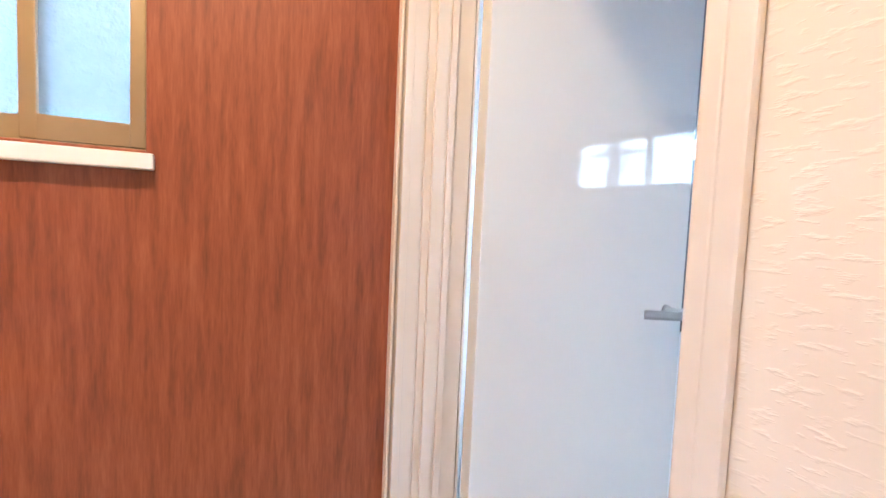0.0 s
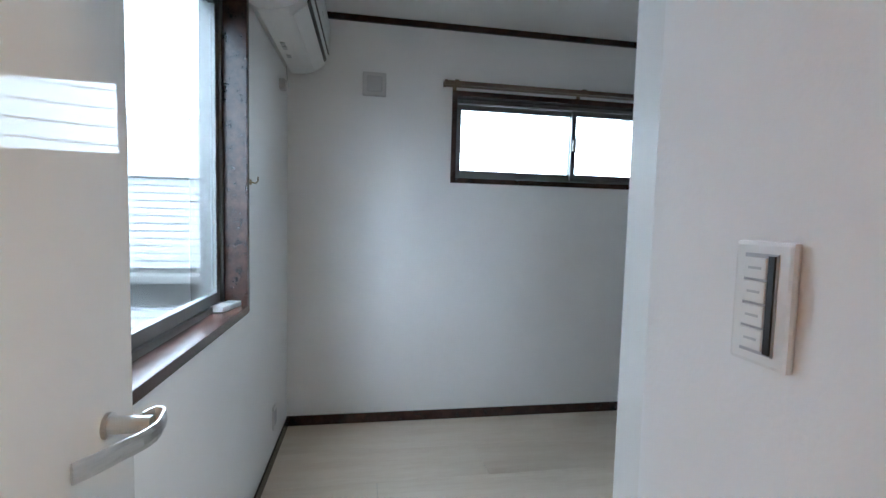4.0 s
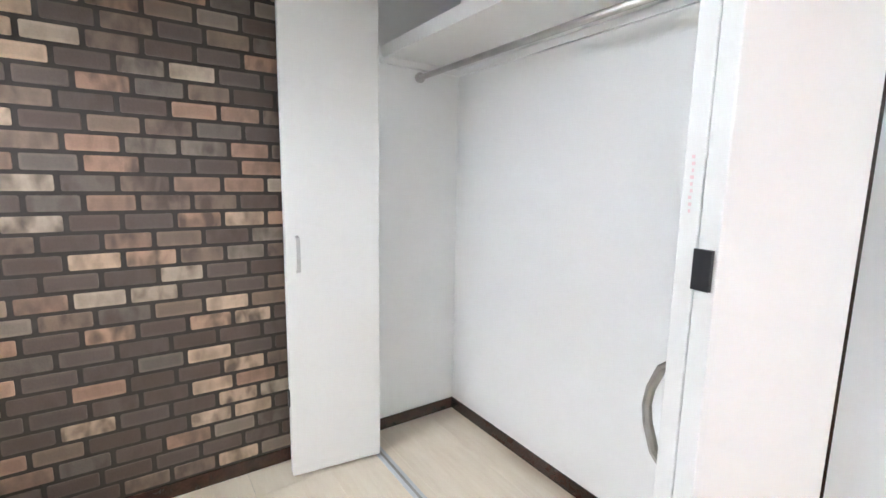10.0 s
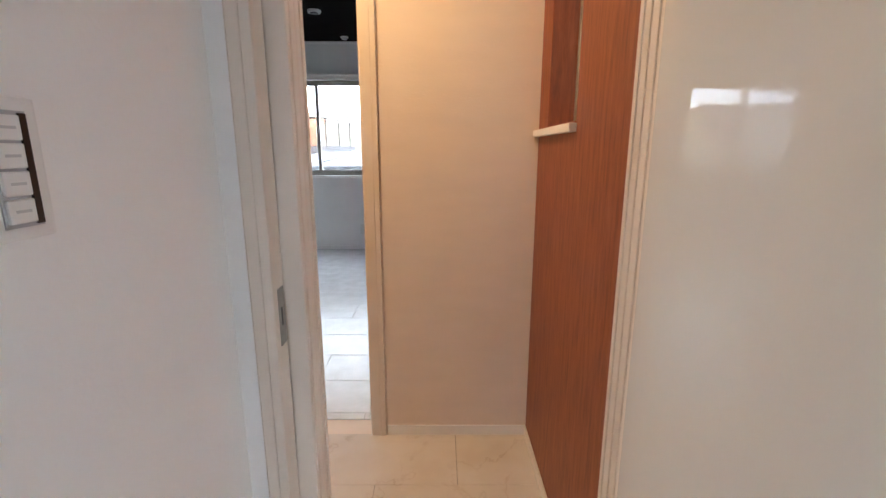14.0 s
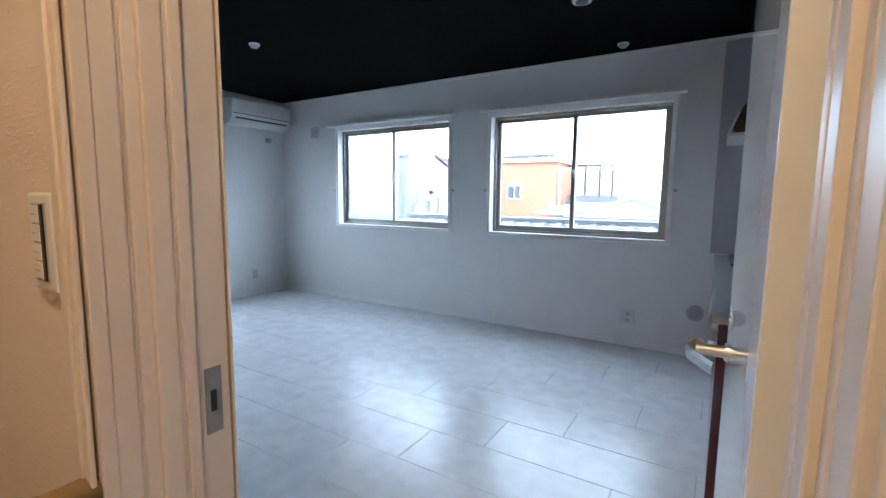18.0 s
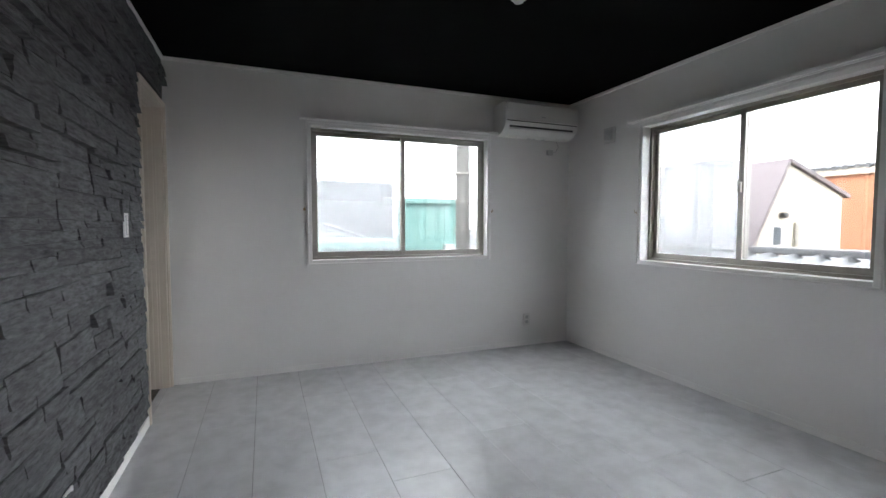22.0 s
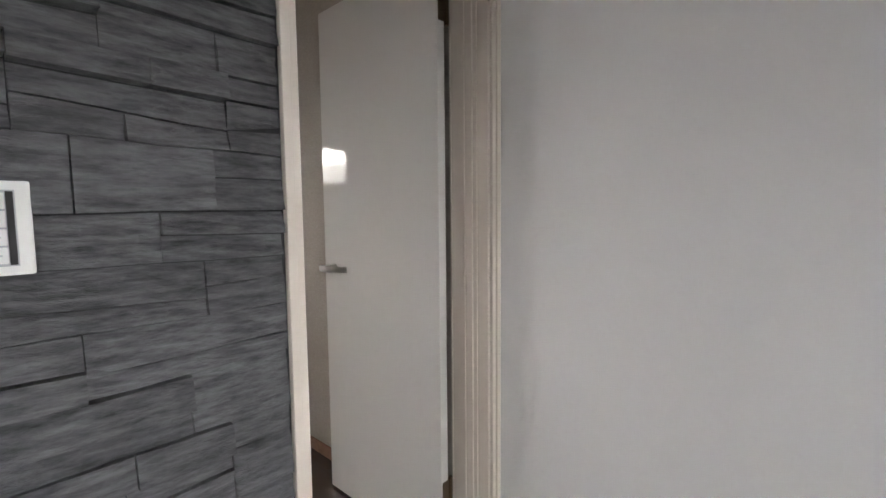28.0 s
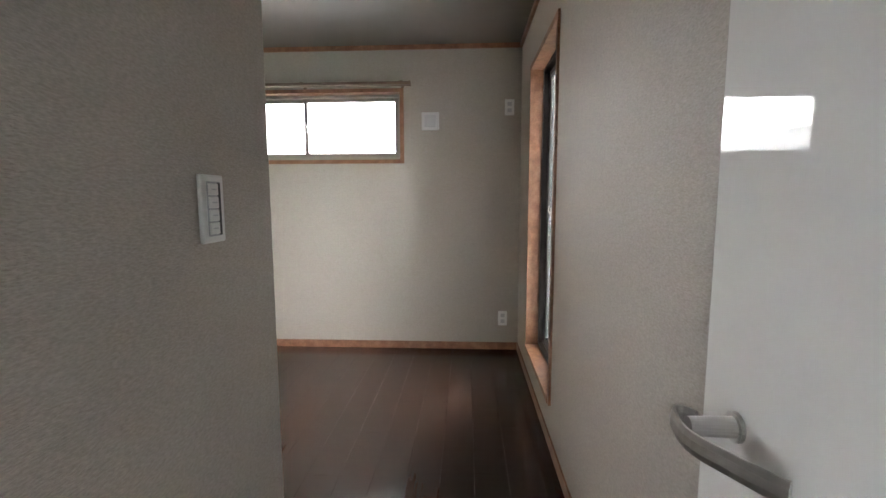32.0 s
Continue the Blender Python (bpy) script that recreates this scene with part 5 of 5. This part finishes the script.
for x in (-0.93, -0.1, 0.4, 0.83):
    part("post", B(x - 0.025, x + 0.025, -2.0, -1.94, 1.38, 2.42), alu_dark, r)
part("awning_rail", B(-0.95, 0.85, -2.0, -1.94, 2.40, 2.46), alu_dark, r)
r = thing("gable_house", pose(-0.9, 4.95, 0), "cream house with a steep mauve-grey roof", "house")
prof = ((-1.19, -3.0), (-1.19, 0.2), (0.0, 2.2), (1.5, 1.7), (1.5, -3.0))
bm = bmesh.new()
rings = [[bm.verts.new((x, y, z)) for y, z in prof] for x in (-5.2, 0.0)]
for k in range(len(prof)):
    k2 = (k + 1) % len(prof)
    bm.faces.new((rings[0][k], rings[0][k2], rings[1][k2], rings[1][k]))
bm.faces.new(rings[0])
bm.faces.new(rings[1][::-1])
part("wall", bm, render_cream, r)
for pa, pb, nrm in (((0.0, 2.2), (-1.25, 0.10), (-0.86, 0.51)), ((0.0, 2.2), (1.62, 1.66), (0.32, 0.95))):
    bm = bmesh.new()
    vs = [bm.verts.new((x, p[0] + nrm[0] * o, p[1] + nrm[1] * o)) for x in (-5.3, 0.06) for p, o in ((pa, 0.005), (pb, 0.005), (pb, 0.07), (pa, 0.07))]
    for q in ((0, 1, 2, 3), (7, 6, 5, 4), (0, 4, 5, 1), (1, 5, 6, 2), (2, 6, 7, 3), (3, 7, 4, 0)):
        bm.faces.new([vs[i] for i in q])
    part("roof", bm, roof_mauve, r)
wf = part("window_frame", B(0.001, 0.03, -0.36, -0.12, 0.86, 1.20), trim_white, r)
part("pane", B(0.025, 0.035, -0.335, -0.145, 0.885, 1.175), dark_window, wf)
part("shutter", B(0.001, 0.04, 0.20, 0.29, 0.86, 1.24), steel_dark, r)
part("wall_lamp", B(0.001, 0.09, -0.17, -0.05, 1.31, 1.40, bevel=0.03), iron, r)
r = thing("metal_shed", pose(-1.1, 2.6, 0), "grey corrugated metal shed", "shed")
part("wall", B(-0.9, 0.72, 0.0, 0.6, -3.0, 2.0), metal_sheet, r)
part("roof_edge", B(-0.94, 0.76, -0.04, 0.62, 2.0, 2.05), roof_pale, r)
for i in range(8):
    part("rib", B(-0.9 + 0.22 * i, -0.875 + 0.22 * i, -0.012, 0.001, -3.0, 2.0), metal_sheet, r)
part("gutter", B(-1.0, 1.1, -0.12, -0.02, 0.86, 0.90, bevel=0.01), iron, r)
r = thing("antenna_mast", pose(2.64, 15.6, 0.9), "thin television antenna mast", "antenna")
e = bmesh.new()
cyl(e, (0, 0, -0.5), (0, 0, 2.95), 0.035, 8)
part("mast", e, steel_dark, r)
for k in range(3):
    part("arm", B(-0.12, 0.12, -0.015, 0.015, 1.0 + 0.25 * k, 1.03 + 0.25 * k), steel_dark, r)
hip_house("far_house", pose(4.6, 17, 0), 5, 4, 0.95, 1.55, render_cream, roof_mauve, "brown-grey roofed house behind")
# west side
r = thing("teal_shed", pose(-8.0, 1.1, 0), "teal sheet-metal shed with a flat roof", "shed")
part("wall", B(0.7, 1.5, -0.85, 0.75, -3.0, 1.72), teal, r)
part("roof_edge", B(0.6, 1.6, -0.93, 0.80, 1.72, 1.84), teal, r)
for i in range(7):
    part("rib", B(1.5, 1.512, -0.85 + 0.25 * i, -0.80 + 0.25 * i, -3.0, 1.72, bevel=0.004), teal, r)
part("meter_box", B(1.5, 1.7, 0.1, 0.35, 0.55, 0.72, bevel=0.01), plastic_grey, r)
r = thing("grey_building", pose(-12, -4.0, 0), "pale grey flat building behind the roofs", "building")
part("wall", B(-2, 2, -6, 4.9, -3.0, 2.42), roof_west, r)
part("parapet", B(-2.05, 2.05, -6.05, 4.95, 2.42, 2.52), roof_west, r)
hip_house("west_house", pose(-7.5, -4.3, 0, 0, 0, 90), 9.2, 5.0, 0.45, 1.42, render_cream, roof_west, "low house with a broad grey hipped roof")
r = thing("lean_to", pose(-4.7, -3.2, 0), "low lean-to with a pale teal sheet roof", "lean-to")
part("roof", B(-0.9, 0.0, -2.8, 2.8, 0.84, 0.90, bevel=0.01), teal, r)
part("gutter", B(0.0, 0.08, -2.8, 2.8, 0.74, 0.87, bevel=0.02), teal, r)
part("wall", B(-0.8, -0.1, -2.7, 2.7, -3.0, 0.84), teal, r)
for i in range(12):
    part("seam", B(-0.9, 0.0, -2.7 + 0.49 * i, -2.66 + 0.49 * i, 0.90, 0.925, bevel=0.004), teal, r)
r = thing("utility_pole", pose(-3.6, 0.44, -3.0), "concrete utility pole with cables", "utility pole")
e = bmesh.new()
cyl(e, (0, 0, 0), (0, 0, 9), 0.15, 20, 0.10)
part("pole", e, concrete, r, smooth=True)
for z in (4.1, 4.6, 5.1):
    e = bmesh.new()
    cyl(e, (0, 0, z), (0, 0, z + 0.03), 0.15, 16)
    part("band", e, steel_dark, r)
for k, (z, yy) in enumerate(((6.55, 0.0), (6.35, 0.06), (6.15, -0.05))):
    e = bmesh.new()
    sweep(e, [(0.1 - 0.02 * i, -0.9 * i + yy, z + 0.010 * (i - 5) ** 2 - 0.25 - 0.06 * i) for i in range(11)], 0.018, 0.018, round_=6)
    part("cable", e, black_plastic, r)
# south-east side: pale sided house beyond a low flat roof
r = thing("sided_house", pose(6.1, -11.2, 0), "neighbour's house with white horizontal siding", "house")
part("wall", B(0, 12, -5, -0.02, -3.0, 1.70), concrete, r)
for i in range(12):
    part("board", B(0, 12, -0.019, 0.0, 0.50 + 0.1 * i, 0.50 + 0.1 * i + 0.086, bevel=0.003), siding, r)
part("eaves_board", B(-0.1, 12.1, -5.1, 0.06, 1.70, 1.76), siding, r)
part("upper_wall", B(0, 12, -5, -0.6, 1.76, 2.6), siding, r)
# unseen wing and its boards, added to block the eastern sky from the large window
part("wing_wall", B(3.3, 8, 0.4, 10.5, -3.0, 7.6), concrete, r)
for i in range(36):
    part("board", B(3.282, 3.299, 0.4, 10.5, 0.5 + 0.19 * i, 0.5 + 0.19 * i + 0.172, bevel=0.003), siding, r)
part("ledge", B(0, 3.28, 0.001, 0.35, 0.34, 0.44, bevel=0.02), concrete, r)
part("lower_roof", B(-0.4, 3.28, 0.0, 3.2, -0.2, 0.0), roof_grey, r)
for i in range(6):
    part("roof_seam", B(-0.4, 3.28, 0.3 + 0.5 * i, 0.34 + 0.5 * i, 0.0, 0.03), roof_grey, r)
# pole with cables behind the south windows
r = thing("utility_pole", pose(-0.8, -12.9, -3.0), "pale concrete utility pole with crossarm and cables", "utility pole")
e = bmesh.new()
cyl(e, (0, 0, 0), (0, 0, 9.5), 0.16, 18, 0.11)
part("pole", e, concrete, r, smooth=True)
for k in range(5):
    e = bmesh.new()
    z = 5.2 + 0.28 * k
    sweep(e, [(1.2 * i, 0.15, z - 0.012 * i * (10 - i)) for i in range(11)], 0.02, 0.02, round_=6)
    part("cable", e, black_plastic, r)
part("crossarm", B(-0.7, 0.7, -0.16, -0.06, 5.9, 6.0), steel_dark, r)

# small hooks beside the windows
for x, y, z, rz in ((EAST_A, -6.62, 1.375, -90), (0.0, -2.585, 1.32, 90), (0.0, -0.885, 1.32, 90), (0.915, 0.0, 1.30, 0), (2.545, 0.0, 1.30, 0), (2.908, 0.0, 1.30, 0), (4.552, 0.0, 1.30, 0)):
    r = thing("curtain_hook", pose(x, y, z, 0, 0, rz), "small brass curtain tie hook beside the window", "hook", "curtain hooks")
    e = bmesh.new()
    cyl(e, (0, -0.0003, 0), (0, -0.005, 0), 0.011, 14)
    part("base", e, alu_gold, r)
    e = bmesh.new()
    sweep(e, [(0, -0.004, 0), (0, -0.022, -0.004), (0, -0.03, 0.006), (0, -0.03, 0.022)], 0.005, 0.005, up=(1, 0, 0), round_=8)
    part("hook", e, alu_gold, r)

# ---- surfaces made of pieces ----


def shared_piece(name, me, parent, m):
    ob = new(name, me)
    ob.parent = parent
    ob.matrix_local = m
    return ob


rng = random.Random(7)


def boards(parent, name, x0, x1, y0, y1, length, width, material, gap, thick, along_x=True, stagger=0.5, bevel=0.0015, z=0.0, first=None, shift=0.0):
    """Floor boards of one size with open joints, cut at the room's edges."""
    cache = {}
    la0, la1, wa0, wa1 = (x0, x1, y0, y1) if along_x else (y0, y1, x0, x1)
    row, w = 0, wa1
    while w > wa0 + 0.01:
        wide = first if first and row == 0 else width
        wlo = max(wa0, w - wide)
        a = la0 - length * ((row * stagger + shift) % 1.0)
        while a < la1 - 0.01:
            c0, c1 = max(a, la0), min(a + length, la1)
            if c1 - c0 > 0.02:
                key = (round(c1 - c0, 3), round(w - wlo, 3))
                if key not in cache:
                    dx, dy = (key if along_x else key[::-1])
                    cache[key] = mesh_of(name, B(gap / 2, dx - gap / 2, gap / 2, dy - gap / 2, -thick, 0, bevel=bevel), material)
                px, py = (c0, wlo) if along_x else (wlo, c0)
                shared_piece(name, cache[key], parent, pose(px, py, z))
            a += length
        w -= wide
        row += 1


boards(floor_l, "tile", 0.0, EAST_L, STONE_Y - 0.06, -0.005, 0.909, 0.303, tile_mat, 0.0020, 0.006, stagger=1 / 3, first=0.228, shift=2 / 3)
boards(floor_h, "tile", 4.05, EAST_L, A_N + 0.09, HALL_N, 0.606, 0.303, hall_tile, 0.0016, 0.006, stagger=0.5)
boards(floor_a, "plank", A_W, EAST_A, A_S, A_N + 0.07, 1.818, 0.303, plank_pale, 0.0008, 0.004, stagger=0.3, bevel=0.0005)
boards(floor_c, "plank", WEST_C, 2.6, C_S, STONE_Y - 0.065, 0.909, 0.15, plank_dark, 0.0012, 0.004, along_x=False, stagger=0.41, bevel=0.0006)

# bricks
BW, BH, JT, JV = 0.159, 0.0663, 0.0080, 0.0068
KINDS = (1.0, 0.95, 1.05)


def brick_block(y0, y1, z0, z1):
    """A thin brick with rounded corners and a slightly chamfered face."""
    bm = bmesh.new()
    rings = []
    for x, inset in ((0.0, 0.0), (0.002, 0.0), (0.003, 0.0012)):
        ring = []
        r = 0.006
        for cy, cz, a0 in ((y1, z1, 0), (y0, z1, 90), (y0, z0, 180), (y1, z0, 270)):
            sy, sz = (1 if cy == y1 else -1), (1 if cz == z1 else -1)
            for q in (0, 45, 90):
                a = radians(a0 + q)
                ring.append(bm.verts.new((x, cy - sy * r + (r - inset) * math.cos(a), cz - sz * r + (r - inset) * math.sin(a))))
        rings.append(ring)
    for p, q in zip(rings, rings[1:]):
        for k in range(12):
            bm.faces.new((p[k], p[(k + 1) % 12], q[(k + 1) % 12], q[k]))
    bm.faces.new(rings[-1])
    return bm


brick_meshes = {k: mesh_of("brick", brick_block(JT, BW * k - JT, JV, BH - JV), brick_mat) for k in KINDS}
wall_brick = bpy.data.objects["wall_brick"]

z, row = 0.062, 0

while z < H - 0.036:
    y = A_S - BW * ((0.5 * row + rng.uniform(-0.12, 0.12)) % 1.0)
    while y < CLOSET_Y - 0.02:
        k = rng.choice((1.0, 1.0, 0.95, 1.05))
        y0, y1, z1 = y, y + BW * k, z + BH
        y += BW * k
        c0, c1, cz = max(y0, A_S + 0.001), min(y1, CLOSET_Y - 0.012), min(z1, H - 0.036)
        if c1 - c0 < 0.02 or cz - z < 0.02:
            continue
        if (c0, c1, cz) == (y0, y1, z1):
            shared_piece("brick", brick_meshes[k], wall_brick, pose(A_W, y0, z))
        else:
            part("brick", B(A_W, A_W + 0.003, c0 + JT, c1 - JT, z + JV, cz - JV), brick_mat, wall_brick)
    z += BH
    row += 1

# ledge stones of the slate wall: courses cut into blocks, each block split into one to three stones
wall_stone = bpy.data.objects["wall_stone"]
joined = bmesh.new()
BEDS = [0.062]
while BEDS[-1] < H - 0.03:
    BEDS.append(min(BEDS[-1] + rng.choice((0.085, 0.105, 0.125, 0.145)), H - 0.026))
if BEDS[-1] - BEDS[-2] < 0.05:
    BEDS.pop(-2)


def bed(i, x):
    """Height of the joint under course i: long and slightly uneven."""
    if i in (0, len(BEDS) - 1):
        return BEDS[i]
    return BEDS[i] + 0.013 * noise.noise(Vector((x * 1.1, i * 3.7, 0.0))) + 0.004 * noise.noise(Vector((x * 6.0, i * 1.9, 4.0)))


def stone(a, b, i, cut, floor_z, depth):
    """One split stone: flat, tilted face with crisp edges, small steps and a chipped corner here and there.
    cut: the parts of the course's height, at its two ends, at which the stone begins and ends."""
    bm = bmesh.new()
    cols, rows = max(5, int((b - a) / 0.030)), 5
    seed = rng.uniform(0, 50)
    lean, turn = rng.uniform(-0.016, 0.002), rng.uniform(-0.003, 0.003)
    chip = rng.random() < 0.3
    cx = rng.uniform(a, b)
    grid = []
    for r_ in range(rows + 1):
        line = []
        for k in range(cols + 1):
            fx, fz = k / cols, r_ / rows
            px = a + 0.0010 + (b - a - 0.0020) * fx
            lo, hi = bed(i, px), bed(i + 1, px)
            f0, f1 = cut[0] + (cut[1] - cut[0]) * fx, cut[2] + (cut[3] - cut[2]) * fx
            z0, z1 = max(lo + (hi - lo) * f0 + 0.0014, floor_z), lo + (hi - lo) * f1 - 0.0014
            pz = z0 + (z1 - z0) * fz
            dd = depth + lean * (fz - 0.5) + turn * (fx - 0.5)
            dd += 0.0055 * noise.noise(Vector((px * 7, pz * 30, seed))) + 0.0026 * noise.noise(Vector((px * 26, pz * 90, seed)))
            if chip and abs(px - cx) < 0.06:
                dd -= 0.004 * (1 - abs(px - cx) / 0.06) * abs(noise.noise(Vector((px * 30, pz * 40, seed + 9)))) * 2
            if r_ in (0, rows) or k in (0, cols):
                dd -= 0.0015
            line.append(bm.verts.new((px, STONE_Y + max(0.0015, dd), pz)))
        grid.append(line)
    for r_ in range(rows):
        for k in range(cols):
            bm.faces.new((grid[r_][k], grid[r_][k + 1], grid[r_ + 1][k + 1], grid[r_ + 1][k]))
    rim = grid[0] + [g[-1] for g in grid[1:]] + grid[-1][-2::-1] + [g[0] for g in grid[-2:0:-1]]
    base = [bm.verts.new((v.co.x, STONE_Y - 0.002, v.co.z)) for v in rim]
    for k in range(len(rim)):
        k2 = (k + 1) % len(rim)
        bm.faces.new((rim[k2], rim[k], base[k], base[k2]))
    return bm


LEDGE = (0.006, 0.028, 0.016)


def lay(a, b, i, cut, level):
    """Lays one stone, cut round the two doorways; its level in the course says how far it stands out."""
    for d0, d1 in ((0.0, 0.724), (4.195, 4.970)):
        if BEDS[i] < 2.05 and a < d1 and b > d0:
            if d0 == 0.0:
                a = max(a, 0.725)
            elif a < d0:
                b = min(b, 4.194)
            else:
                a = max(a, 4.971)
    if b - a < 0.006:
        return
    depth = LEDGE[(level + i) % 3] + rng.uniform(-0.003, 0.004)
    # stones beside the door casings stay behind the casings' faces
    if b == 4.194:
        depth = min(depth, 0.007)
    elif a == 0.725:
        depth = min(depth, 0.014)
    over_door = BEDS[i] < 2.10 and (a < 0.724 or 4.195 < (a + b) / 2 < 4.97)
    bm = stone(a, b, i, cut, 2.072 if over_door else 0.0, depth)
    if 1.9 < (a + b) / 2 < 3.6:
        joined.from_mesh(mesh_of("stone", bm, slate))
    else:
        part("stone", bm, slate, wall_stone)


for i in range(len(BEDS) - 1):
    x = -rng.random() * 0.3
    while x < EAST_L:
        w = rng.choice((0.22, 0.3, 0.36, 0.45)) * rng.uniform(0.9, 1.1)
        a, b = max(x, 0.001), min(x + w, EAST_L - 0.001)
        x += w
        if b - a < 0.03:
            continue
        high = BEDS[i + 1] - BEDS[i]
        joints = [(0.0, 0.0)]
        if high > 0.115 and rng.random() < 0.5:
            for f in (0.33, 0.66):
                joints.append((f + rng.uniform(-0.08, 0.08), f + rng.uniform(-0.08, 0.08)))
        elif rng.random() < 0.85:
            f = rng.uniform(0.35, 0.65)
            joints.append((f + rng.uniform(-0.06, 0.06), f + rng.uniform(-0.06, 0.06)))
        joints.append((1.0, 1.0))
        for level, (lo, hi) in enumerate(zip(joints, joints[1:])):
            if b - a > 0.26 and rng.random() < 0.5:
                f = rng.uniform(0.4, 0.6)
                mid = a + (b - a) * f
                lm, hm = lo[0] + (lo[1] - lo[0]) * f, hi[0] + (hi[1] - hi[0]) * f
                lay(a, mid, i, (lo[0], lm, hi[0], hm), level)
                lay(mid, b, i, (lm, lo[1], hm, hi[1]), level)
            else:
                lay(a, b, i, (*lo, *hi), level)
rest_stones = part("stones", joined, slate, wall_stone)
tagged(rest_stones, "", "", "", "stuff")
